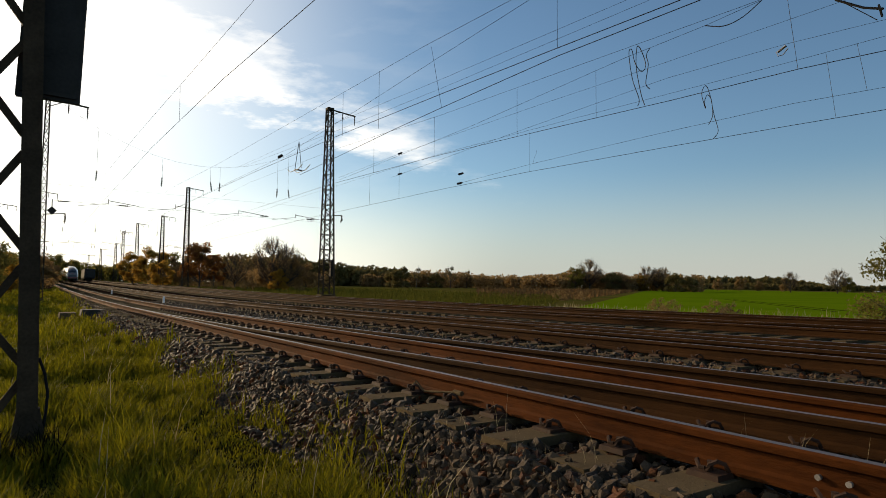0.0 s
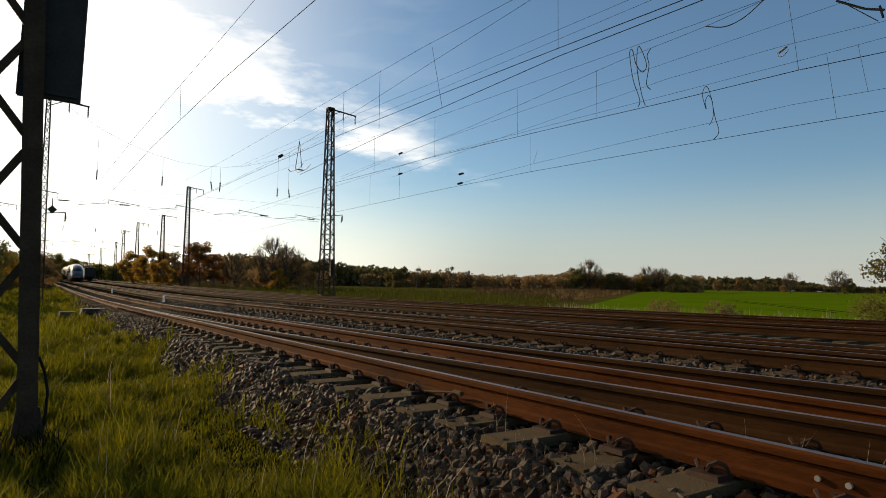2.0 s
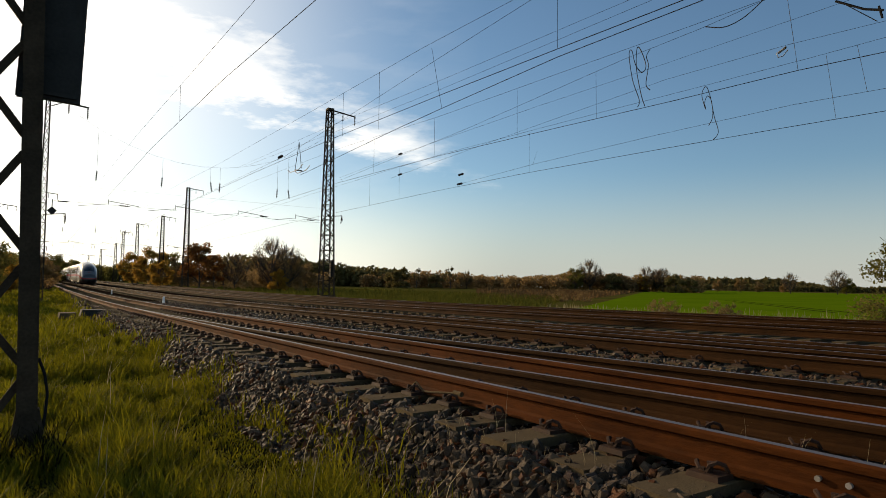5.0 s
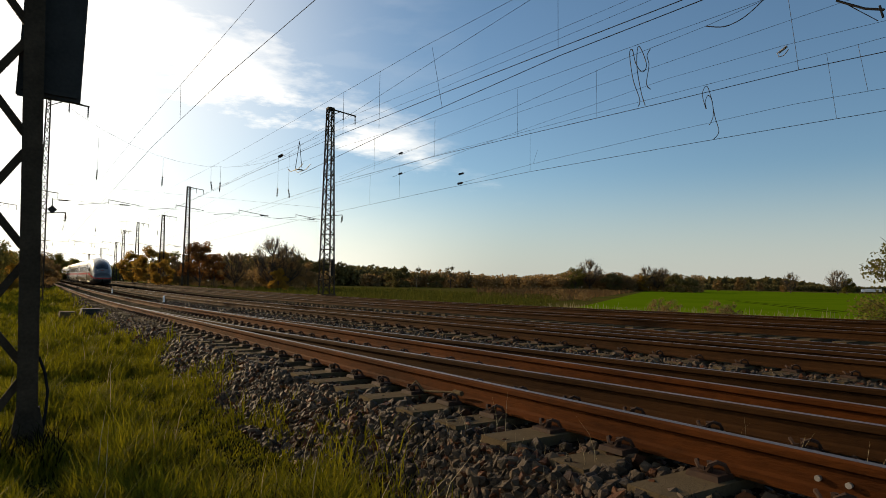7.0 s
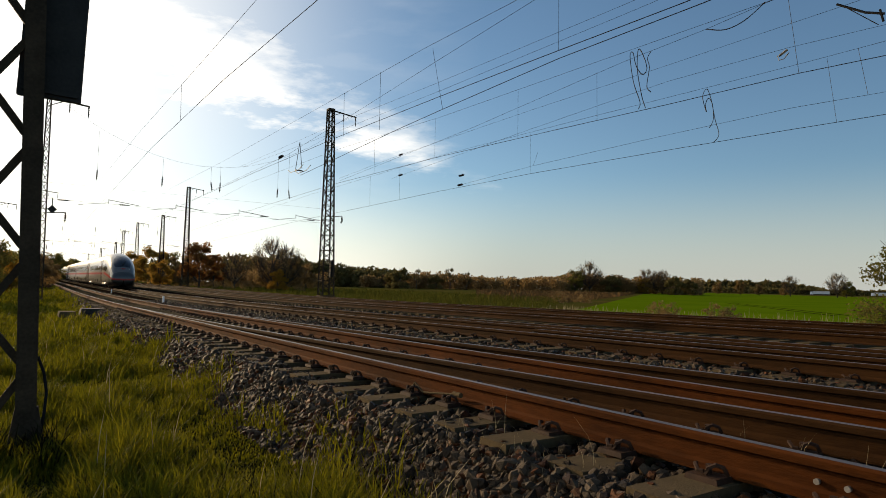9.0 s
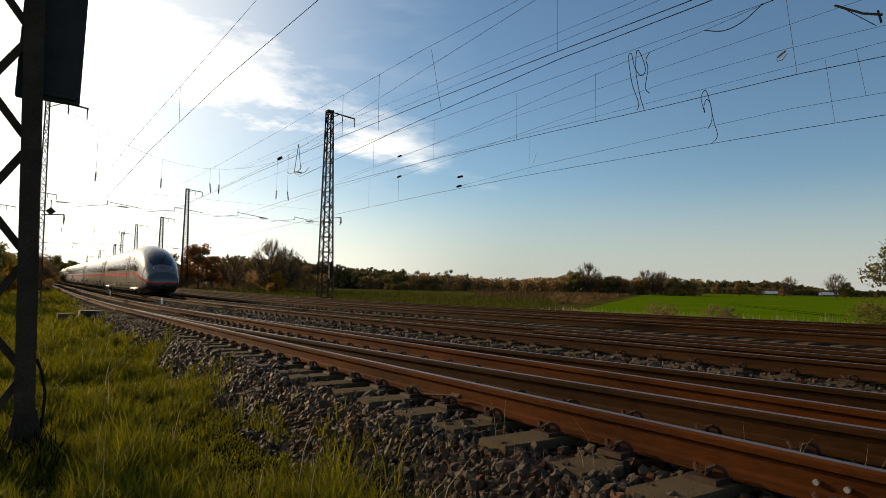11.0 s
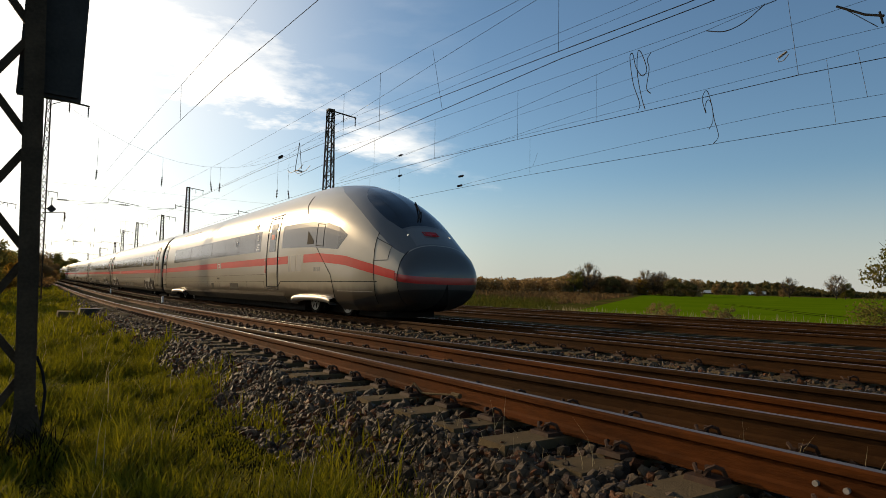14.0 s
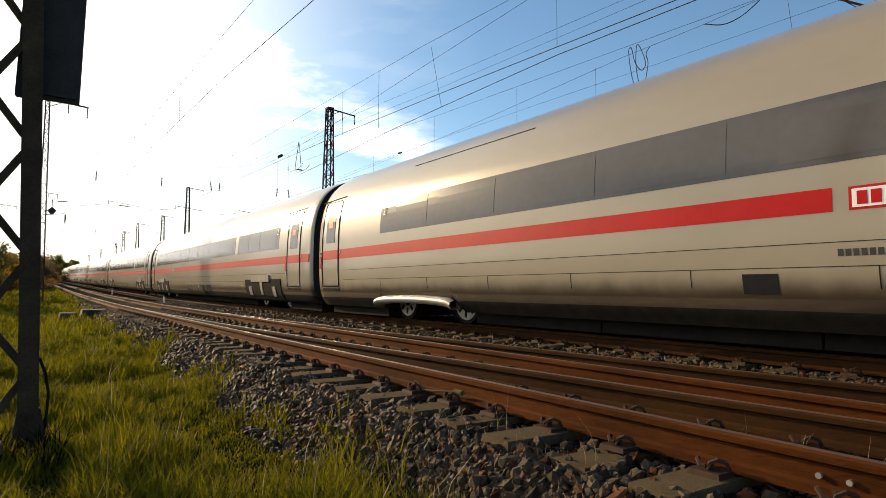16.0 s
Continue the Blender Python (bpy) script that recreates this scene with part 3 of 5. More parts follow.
def body_sheet(length, end):
    """The shell, as a loft of sections, with the mask and skirt in their own colours."""
    if end:
        ss = [0.3, 0.31, 0.325, 0.345, 0.372, 0.405, 0.445, 0.5] + [0.55 + 0.05 * i for i in range(140)]
        ss += [8.5, 12.0, 18.0, 22.36, 22.4, 22.6, 24.0, 25.4, 25.6, 25.64, length - 0.6, length - 0.25, length]
    else:
        ss = [0.0, 0.25, 0.6, 5, 10, 14.4, 19, 24, length - 0.6, length - 0.25, length]
    nu = 96 if end else 44
    us = [0.5 - 0.5 * math.cos(math.pi * i / nu) if end else i / nu for i in range(nu + 1)]
    us = sorted(set(us + [0.985, 0.995, 0.165, 0.175]))
    b, rows = Build(), []
    for s in ss:
        low = (low_at(s) if end else 0.25) + (wheel_arch(s, (5.05, 24.0)) if end else 0.0)
        top = top_at(s) if end else 3.92
        shrink = 0.0
        for edge in ([length - s] if end else [s, length - s]):
            shrink = max(shrink, 0.05 * max(0.0, 1 - edge / 0.6) ** 2)
        ring = [(-(half_width(s, low + (top - low) * u, end) - shrink), s, low + (top - low - shrink) * u) for u in us]
        ring += [(-p[0], p[1], p[2]) for p in reversed(ring[:-1])]
        rows.append(ring)
    n = len(rows[0])
    for i in range(len(rows) - 1):
        for k in range(n - 1):
            p = [Vector(rows[i][k]), Vector(rows[i][k + 1]), Vector(rows[i + 1][k + 1]), Vector(rows[i + 1][k])]
            c = sum(p, Vector()) / 4
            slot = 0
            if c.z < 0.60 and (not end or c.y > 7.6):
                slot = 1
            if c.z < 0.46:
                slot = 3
            if end and c.y < 7.6:
                slot = 5
            b.f.append((i * n + k, i * n + k + 1, (i + 1) * n + k + 1, (i + 1) * n + k))
            b.m.append(slot)
        # the floor of the shell
        b.f.append((i * n, (i + 1) * n, (i + 1) * n + n - 1, i * n + n - 1))
        b.m.append(3)
    b.v = [p for r in rows for p in r]
    b.f += [tuple(reversed(range(n))), tuple(range((len(rows) - 1) * n, len(rows) * n))]
    b.m += [5 if end else 3, 3]
    return b


def panel(pts_s, z_low, z_high, end, side, out=0.004, thick=0.006):
    """A plate that follows the body's side, between two height lines given at each distance."""
    b, outer, inner = Build(), [], []
    for s, lo, hi in zip(pts_s, z_low, z_high):
        zs = [lo + (hi - lo) * i / 5 for i in range(6)]
        outer.append([(side * (half_width(s, z, end) + out), s, z) for z in zs])
        inner.append([(side * (half_width(s, z, end) - thick), s, z) for z in zs])
    b.sheet(outer, flip=side > 0)
    b.sheet(inner, flip=side < 0)
    n, m = 6, len(pts_s)
    k = n * m
    for i in range(m - 1):
        for j in (0, n - 1):
            b.f.append((i * n + j, (i + 1) * n + j, k + (i + 1) * n + j, k + i * n + j))
            b.m.append(0)
    for i in (0, m - 1):
        for j in range(n - 1):
            b.f.append((i * n + j, i * n + j + 1, k + i * n + j + 1, k + i * n + j))
            b.m.append(0)
    return b


def strip(name, s0, s1, lo, hi, mat, parent, end, side, out=0.004, label="", smooth=True):
    steps = max(2, int((s1 - s0) / 0.35) + 1) if end and s0 < 7.5 else 2
    if end and s0 < 0.3:
        steps = 120
    ss = [s0 + (s1 - s0) * (i / (steps - 1)) ** (2.6 if end and s0 < 0.3 else 1.0) for i in range(steps)]
    if end:
        ss = sorted(set(ss + [q for q in NOSE_S if s0 < q < s1]))
    lows = [lo(s) if callable(lo) else lo for s in ss]
    highs = [hi(s) if callable(hi) else hi for s in ss]
    return panel(ss, lows, highs, end, side, out).make(name, mat, parent, label)


def seam(pts, parent, end, side, width=0.022, name="panel_joint"):
    """A dark joint along points (s, z) on the side."""
    b, fine = Build(), []
    for (s0, z0), (s1, z1) in zip(pts[:-1], pts[1:]):
        k = max(2, int(math.hypot(s1 - s0, z1 - z0) / (0.06 if end else 0.4)))
        fine += [(s0 + (s1 - s0) * i / k, z0 + (z1 - z0) * i / k) for i in range(k)]
    fine.append(pts[-1])
    b.tube([(side * (half_width(s, z, end) + 0.002), s, z) for s, z in fine], width / 2, 5)
    return b.make(name, M_SEAM, parent)


def lettering(text, size, s, z, mat, parent, side, name, end=False, out=0.008):
    cu = bpy.data.curves.new(name, "FONT")
    cu.body, cu.size, cu.extrude, cu.align_x, cu.align_y = text, size, 0.002, "CENTER", "CENTER"
    tmp = bpy.data.objects.new(name, cu)
    scene.collection.objects.link(tmp)
    me = bpy.data.meshes.new_from_object(tmp.evaluated_get(bpy.context.evaluated_depsgraph_get()))
    bpy.data.objects.remove(tmp)
    me.materials.clear()
    me.materials.append(mat)
    ob = new(name, me)
    ob.parent = parent
    x = side * (max(half_width(s, z, end), half_width(s, z - size * 0.4, end)) + out)
    ob.matrix_basis = Matrix.Translation((x, s, z)) @ Euler((math.pi / 2, 0, -math.pi / 2 if side < 0 else math.pi / 2)).to_matrix().to_4x4()
    return ob


def wheelset_mesh():
    b = Build()
    for side in (-1, 1):
        x = side * 0.75
        b.lathe([(x - 0.065, 0.40), (x - 0.065, 0.46), (x + 0.065, 0.455), (x + 0.065, 0.38), (x + 0.02, 0.36), (x + 0.02, 0.12)], (0, 0, 0), 28, 0)
        b.lathe([(x - side * 0.10, 0.49), (x - side * 0.07, 0.49)], (0, 0, 0), 28, 0)
        b.lathe([(x + side * 0.055, 0.40), (x + side * 0.067, 0.38), (x + side * 0.067, 0.15), (x + side * 0.06, 0.13)], (0, 0, 0), 28, 1)
        b.lathe([(x + side * 0.02, 0.13), (x + side * 0.09, 0.11)], (0, 0, 0), 12, 0)
        for k in range(8):
            a = 6.2832 * k / 8
            b.box((x + side * 0.07 - 0.004, -0.035, 0.2), (x + side * 0.07 + 0.004, 0.035, 0.33), 0, Matrix.Rotation(a, 4, "X"))
    b.lathe([(-0.7, 0.08), (0.7, 0.08)], (0, 0, 0), 10, 0)
    return b.mesh("wheelset", [M_UNDER, M_STEEL])


WHEELSET = wheelset_mesh()
WHEELS = []


def bogie(parent, at, base, outside):
    b = Build()
    for side in (-1, 1):
        x = side * (1.08 if outside else 0.5)
        b.box((x - 0.09, at - base / 2 - 0.35, 0.42), (x + 0.09, at + base / 2 + 0.35, 0.62), taper=0.02)
        b.box((x - 0.12, at - 0.5, 0.36), (x + 0.12, at + 0.5, 0.8), taper=0.03)
        for d in (-1, 1):
            b.lathe([(x - 0.13, 0.16), (x + 0.13, 0.16)], (0, at + d * base / 2, 0.46), 12)
            b.lathe([(0.5, 0.11), (0.85, 0.11)], (x, at + d * base / 2 * 0.62, 0), 10, axis="z")
    b.box((-1.0, at - 0.35, 0.4), (1.0, at + 0.35, 0.7))
    bog = b.make("bogie", M_UNDER, parent)
    for d in (-1, 1):
        w = new("wheelset", WHEELSET)
        w.parent = bog
        w.location = (0, at + d * base / 2, 0.46)
        WHEELS.append(w)
    return bog


def underframe(parent, spans):
    """Black equipment boxes between the bogies, carried down to fill the shadow under the train."""
    b = Build()
    for s0, s1, w in spans:
        n = max(1, int((s1 - s0) / 3))
        for i in range(n):
            a, c = s0 + (s1 - s0) * i / n, s0 + (s1 - s0) * (i + 1) / n
            b.box((-w, a + 0.012, 0.05), (w, c - 0.012, 0.5), taper=0.03)
    return tagged(b.make("underframe", M_UNDER, parent), kind="stuff")


def fairing(parent, s0, s1, side, end):
    """The pale curved bogie cover."""
    b, rows = Build(), []
    n = 22
    for i in range(n + 1):
        t = i / n
        s = s0 + (s1 - s0) * t
        lift = 0.09 * math.sin(math.pi * t) ** 0.35
        x = half_width(max(s, 0.0), 0.8, end)
        rows.append([(side * (x - 0.05), s, 0.42 + lift + 0.05), (side * (x + 0.055), s, 0.42 + lift + 0.02), (side * (x + 0.075), s, 0.42 + lift - 0.05),
                     (side * (x + 0.03), s, 0.40 + lift - 0.10), (side * (x - 0.2), s, 0.40 + lift - 0.1)])
    b.sheet(rows)
    return b.make("bogie_fairing", M_ALU, parent, "pale metal bogie fairing", smooth=True)


def door(parent, s0, s1, end, side, with_red=True):
    z0, z1 = 0.76, 3.0
    d = strip("door", s0 + 0.02, s1 - 0.02, z0, z1, M_WHITE, parent, end, side, 0.006)
    seam([(s0, z0), (s0, z1 - 0.1), (s0 + 0.04, z1 - 0.03), (s0 + 0.12, z1), (s1 - 0.12, z1), (s1 - 0.04, z1 - 0.03), (s1, z1 - 0.1), (s1, z0), (s0, z0)], d, end, side, 0.045, "door_seal")
    strip("door_window", s0 + 0.25, s1 - 0.25, 1.9, 2.82, M_GLASS, d, end, side, 0.012)
    strip("door_notice", (s0 + s1) / 2 - 0.14, (s0 + s1) / 2 + 0.14, 2.3, 2.46, M_RED, d, end, side, 0.016)
    if with_red:
        strip("door_stripe", s0 + 0.02, s1 - 0.02, STRIPE[0], STRIPE[1], M_RED, d, end, side, 0.010)
    b = Build()
    w = half_width(s0, 0.7, end)
    b.box((side * (w - 0.05) - 0.06, s0 - 0.02, 0.66), (side * (w - 0.05) + 0.06, s1 + 0.02, 0.70), taper=0.005)
    b.make("door_step", M_UNDER, d)
    strip("door_pull", s1 + 0.10, s1 + 0.19, STRIPE[0] - 0.24, STRIPE[0] + 0.1, M_RED, d, end, side, 0.009, "red emergency release flap")
    for s in (s1 + 0.145, s0 - 0.12):
        h = Build()
        w = half_width(s, 1.6, end)
        h.lathe([(-0.02, 0.035), (0.02, 0.03)], (side * w, s, 1.64), 12)
        h.make("door_button", M_ALU, d)
    seam([(s0 - 0.12, z1 + 0.09), (s1 + 0.32, z1 + 0.06)], d, end, side, 0.035, "drip_rail")
    return d


STRIPE, BAND = (1.46, 1.70), (1.95, 2.66)


def side_windows(parent, s0, s1, end, side, panes):
    band = strip("window_band", s0, s1, BAND[0], BAND[1], M_GLASS, parent, end, side, 0.005, "dark tinted window band")
    for a, c in panes:
        strip("window_pane", a, c, BAND[0] + 0.06, BAND[1] - 0.06, M_PANE, band, end, side, 0.009)
    return band


def roof_gear(parent, s0, s1):
    b = Build()
    for i in range(9):
        b.box((-0.93, s0 + 0.3 + i * (s1 - s0 - 0.6) / 9, 3.48), (0.93, s0 + 0.9 + i * (s1 - s0 - 0.6) / 9, 3.515))
    b.make("roof_strip", M_SEAM, parent)


def gangway_rings(g, L):
    """Folded rubber bellows between two cars, a little smaller than the bodies."""
    rows = []
    for i in range(13):
        k = 0.97 if i % 2 else 0.93
        zs = [0.45 + (3.80 - 0.45) * j / 24 for j in range(25)]
        ring = [(-half_width(10, z, False) * k, L - 0.03 + 0.5 * i / 12, 0.45 + (z - 0.45) * (k + 0.02)) for z in zs]
        rows.append(ring + [(-p[0], p[1], p[2]) for p in reversed(ring)])
    g.sheet(rows)


def make_end_car():
    L = 29.1
    car = root("train_end_car", "white express train end car with red stripe and rounded nose", "train car", "cars of the train")
    body_sheet(L, True).make("body", [M_WHITE, M_SKIRT, M_MASK, M_UNDER, M_GLASS, M_NOSE], car, smooth=True)

    def low(s):
        return STRIPE[0] + float(np.interp(s, [0.0, 0.6, 1.6, 3.0, 4.6], [-0.60, -0.52, -0.36, -0.12, 0.0]))

    def high(s):
        return STRIPE[1] + float(np.interp(s, [0.0, 0.6, 1.6, 3.0, 4.6], [-0.67, -0.58, -0.38, -0.12, 0.0]))
    for side in (-1, 1):
        strip("red_stripe", 0.8, 5.72, low, high, M_RED, car, True, side, 0.006)
        strip("red_stripe", 7.05, 7.95, STRIPE[0], STRIPE[1], M_RED, car, True, side)
        for a, c in ((9.22, 15.12), (15.78, 28.75)):
            strip("red_stripe", a, c, STRIPE[0], STRIPE[1], M_RED, car, False, side)
        door(car, 8.0, 9.1, False, side)
        door(car, 27.7, 28.75, False, side)
        side_windows(car, 9.85, 25.4, False, side, [(10.5, 12.0), (12.7, 14.4), (14.6, 16.3), (16.9, 18.7), (18.9, 20.7), (21.2, 23.0), (23.4, 24.7)])
        # cab window: long pane, small opening vent, tapering front end
        cab = panel([2.95, 3.4, 4.2, 5.1, 6.2, 7.62], [2.08, 1.76, 1.82, 1.89, 1.93, 1.97], [2.12, 2.34, 2.53, 2.62, 2.66, 2.67], True, side, 0.006).make("cab_window", M_GLASS, car, "dark tapering cab side window")
        b = panel([4.98, 5.2, 5.45], [1.98, 1.98, 1.98], [2.06, 2.22, 2.36], True, side, 0.012)
        b.make("vent_grille", M_SEAM, cab)
        seam([(4.3, 1.88), (4.3, 2.48), (4.8, 2.54), (4.8, 1.92), (4.3, 1.88)], cab, True, side, 0.025, "window_frame")
        # body joints
        seam([(6.15, 3.5), (6.05, 3.15), (5.5, 2.66)], car, True, side)
        seam([(4.75, 1.86), (4.3, 1.5), (3.8, 1.1), (3.65, 0.75), (3.6, 0.35)], car, True, side)
        seam([(1.7, 2.1), (1.62, 1.5), (1.62, 0.9), (1.68, 0.4)], car, True, side)
        seam([(0.74, 1.62), (0.70, 1.2), (0.74, 0.7), (0.8, 0.4)], car, True, side)
        seam([(1.65, 1.95), (1.15, 1.75), (1.1, 1.42), (1.6, 1.42)], car, True, side, 0.016)
        seam([(1.5, 0.92), (3.6, 0.92)], car, True, side, 0.02)
        seam([(3.65, 0.92), (7.7, 0.92), (7.95, 0.78)], car, True, side, 0.02)
        seam([(9.3, 0.92), (27.4, 0.92)], car, False, side, 0.008)
        seam([(9.3, 1.16), (27.4, 1.16)], car, False, side, 0.008)
        for s in range(9, 27, 2):
            seam([(s + 0.4, 0.92), (s + 0.4, 0.7)], car, False, side, 0.01)
        for s0, s1 in ((12.6, 13.75),):
            strip("louvre", s0, s1, 0.62, 0.86, M_SEAM, car, False, side, 0.006)
        strip("service_hatch", 16.35, 16.75, 0.64, 0.86, M_SEAM, car, False, side, 0.006)
        fairing(car, 3.75, 6.55, side, True)
        fairing(car, 22.5, 25.6, side, False)
        strip("white_line", 1.75, 3.4, 0.665, 0.685, M_ALU, car, True, side, 0.006)
        # headlights and their housing on the mask
        b = Build()
        for k, s in enumerate((1.2,)):
            z = top_at(s) - 0.16
            b.lathe([(-0.03, 0.06), (0.03, 0.055)], (side * 0.58, s - 0.03, z - 0.03), 14, axis="y")
        b.make("headlight", M_LAMP, car, "lit warm headlight")
        # class number, pictures and lettering
        lettering("2", 0.3, 10.15, 2.43, M_PRINT, car, side, "class_number", out=0.016)
        lettering("2", 0.26, 25.2, 2.43, M_PRINT, car, side, "class_number", out=0.016)
        for i, (a, c) in enumerate(((10.0, 10.3), (10.08, 10.24), (10.0, 10.2))):
            strip("notice_line", a, c, 2.02 + 0.085 * i, 2.045 + 0.085 * i, M_PRINT, car, False, side, 0.014)
        logo = strip("red_logo_frame", 15.27, 15.63, 1.46, 1.69, M_RED, car, False, side, 0.004, "red framed operator emblem drawn plain")
        strip("emblem_inner", 15.30, 15.60, 1.485, 1.665, M_PRINT, logo, False, side, 0.008)
        for a in (15.345, 15.465):
            strip("emblem_bar", a, a + 0.09, 1.51, 1.64, M_RED, logo, False, side, 0.012)
        for i, a in enumerate((6.86, 6.36, 5.9)):
            strip("grey_emblem_bar", a, a + (0.12 if i == 0 else 0.38), 1.22, 1.70, M_GREY, car, True, side, 0.002)
        for i in range(6):
            strip("number_bar", 15.35 + 0.07 * i, 15.40 + 0.07 * i, 1.02, 1.09, M_BLACKPRINT, car, False, side, 0.004)
        for i in range(4):
            strip("number_bar", 4.5 + 0.12 * i, 4.58 + 0.12 * i, 1.2, 1.32, M_GREY, car, True, side, 0.006)
        # wireless sign
        wf = Build()
        w = half_width(13, 2.45, False) + 0.014
        for r in (0.012, 0.09, 0.16, 0.23):
            wf.tube([(side * w, 12.85 + r * math.sin(a), 2.2 + r * math.cos(a)) for a in np.linspace(-0.8, 0.8, 9)], 0.016, 4)
        wf.make("wireless_sign", M_PRINT, car)
        # bicycle picture above the first window
        bk = Build()

        def bp(s, z):
            s, z = s * 0.72 + 0.1, z * 0.72
            return (side * (half_width(10.45 + s, 2.9 + z, False) + 0.004), 10.45 + s, 2.9 + z)
        for c in (-0.22, 0.22):
            bk.tube([bp(c + 0.14 * math.cos(a), -0.05 + 0.14 * math.sin(a)) for a in np.linspace(0, 6.2832, 17)], 0.009, 4)
        bk.tube([bp(-0.22, -0.05), bp(-0.1, 0.12), bp(0.16, 0.12), bp(0.02, -0.06), bp(-0.22, -0.05)], 0.009, 4)
        bk.tube([bp(0.22, -0.05), bp(0.14, 0.18), bp(0.08, 0.2)], 0.009, 4)
        bk.tube([bp(0.02, -0.06), bp(-0.12, 0.17), bp(-0.18, 0.17)], 0.009, 4)
        bk.make("bicycle_sign", M_BLACKPRINT, car)
    # front emblem, wiper, coupler cover joint, roof ridge
    at = Matrix.Translation((0, 1.08, top_at(1.08) + 0.004)) @ Matrix.Rotation(math.atan2(0.62, 1.0), 4, "X")
    em = Build()
    for lo, hi in (((-0.2, -0.1, 0), (0.2, -0.08, 0.014)), ((-0.2, 0.08, 0), (0.2, 0.1, 0.014)), ((-0.2, -0.08, 0), (-0.18, 0.08, 0.014)), ((0.18, -0.08, 0), (0.2, 0.08, 0.014)),
                   ((-0.13, -0.05, 0), (-0.02, 0.05, 0.014)), ((0.02, -0.05, 0), (0.13, 0.05, 0.014))):
        em.box(lo, hi, 0, at)
    em.make("front_emblem", M_RED, car)
    b = Build()
    b.tube([(-0.1, 1.5, top_at(1.5) + 0.03), (0.1, 1.75, top_at(1.75) + 0.08), (0.4, 2.5, top_at(2.5) - 0.02)], 0.02, 5)
    b.tube([(-0.02, 1.5, top_at(1.5) + 0.03), (0.16, 1.8, top_at(1.8) + 0.06)], 0.015, 5)
    b.make("wiper", M_SEAM, car)
    bogie(car, 5.05, 2.3, False)
    bogie(car, 24.0, 2.3, False)
    underframe(car, [(1.9, 3.4, 0.7), (6.8, 22.4, 0.9), (25.7, 28.9, 1.0), (3.6, 6.6, 0.4)])
    roof_gear(car, 24.5, 28.6)
    for side in (-1, 1):
        seam([(20.5, 3.38), (24.4, 3.38)], car, False, side, 0.02, "roof_joint")
    g = Build()
    gangway_rings(g, L)
    g.make("gangway", M_SEAM, car)
    return car


def make_mid_car():
    L = 28.75
    car = root("train_car", "white express train car with red stripe and dark windows", "train car", "cars of the train")
    body_sheet(L, False).make("body", [M_WHITE, M_SKIRT, M_MASK, M_UNDER, M_GLASS], car, smooth=True)
    for side in (-1, 1):
        for a, c in ((0.25, 0.95), (2.05, 20.6), (21.2, 28.4)):
            strip("red_stripe", a, c, STRIPE[0], STRIPE[1], M_RED, car, False, side)
        door(car, 0.95, 2.05, False, side)
        door(car, 27.2, 28.3, False, side)
        side_windows(car, 2.9, 7.7, False, side, [(3.1, 4.7), (4.95, 6.1), (6.3, 7.5)])
        side_windows(car, 8.1, 26.4, False, side, [(8.5, 10.2), (10.6, 12.4), (12.6, 14.4), (14.8, 16.6), (16.8, 18.6), (19.0, 20.8), (21.2, 23.0), (23.4, 25.8)])
        lettering("2", 0.3, 3.0, 2.5, M_PRINT, car, side, "class_number", out=0.016)
        seam([(2.2, 0.92), (26.5, 0.92)], car, False, side, 0.008)
        seam([(2.2, 1.16), (26.5, 1.16)], car, False, side, 0.008)
        for s in (12.0, 13.3, 14.6, 15.9):
            strip("louvre", s, s + 1.1, 0.50, 0.78, M_SEAM, car, False, side, 0.006)
        for at in (4.6, 24.15):
            # a black plate in place of the shaded hollow round the bogie
            strip("bogie_dark_plate", at - 1.95, at + 1.95, 0.30, 0.98, M_UNDER, car, False, side, 0.03)
            strip("bogie_cover", at - 0.9, at + 1.1, 0.90, 1.12, M_ALU, car, False, side, 0.07, "pale metal cover over the bogie")
            for d in (-1.3, 1.3):
                strip("axle_box", at + d - 0.16, at + d + 0.16, 0.42, 0.74, M_STEEL, car, False, side, 0.05)
            strip("damper", at - 0.12, at + 0.12, 0.46, 0.88, M_STEEL, car, False, side, 0.05)
    bogie(car, 4.6, 2.6, True)
    bogie(car, 24.15, 2.6, True)
    underframe(car, [(0.2, 2.8, 1.0), (6.6, 22.2, 0.9), (26.0, 28.6, 1.0)])
    roof_gear(car, 0.8, 6.0)
    g = Build()
    gangway_rings(g, L)
    g.make("gangway", M_SEAM, car)
    return car


end_car = make_end_car()
mid_car = make_mid_car()
TRAIN = [(end_car, 0.0)]
for i in range(11):
    TRAIN.append((mid_car if i == 0 else copy_thing(mid_car, Matrix()), 29.1 + 0.44 + i * 29.2))
TRAIN_X, SPEED, NOSE_AT = 8.0, 12.2, 5.5


def nose_place(t):
    """Where the train's nose is along the line: it gathers a little speed on its way."""
    return NOSE_AT + SPEED * (14.5 - t) - 0.12 * max(0.0, 8.0 - t) ** 2


def car_pose(front):
    """A car stands on the line by its two bogies."""
    z1, z2 = rise1(front + 4.6), rise1(front + 24.2)
    pitch = math.atan2(z2 - z1, 19.6)
    return Matrix.Translation((TRAIN_X, front, z1 - 4.6 * math.tan(pitch))) @ Matrix.Rotation(pitch, 4, "X")

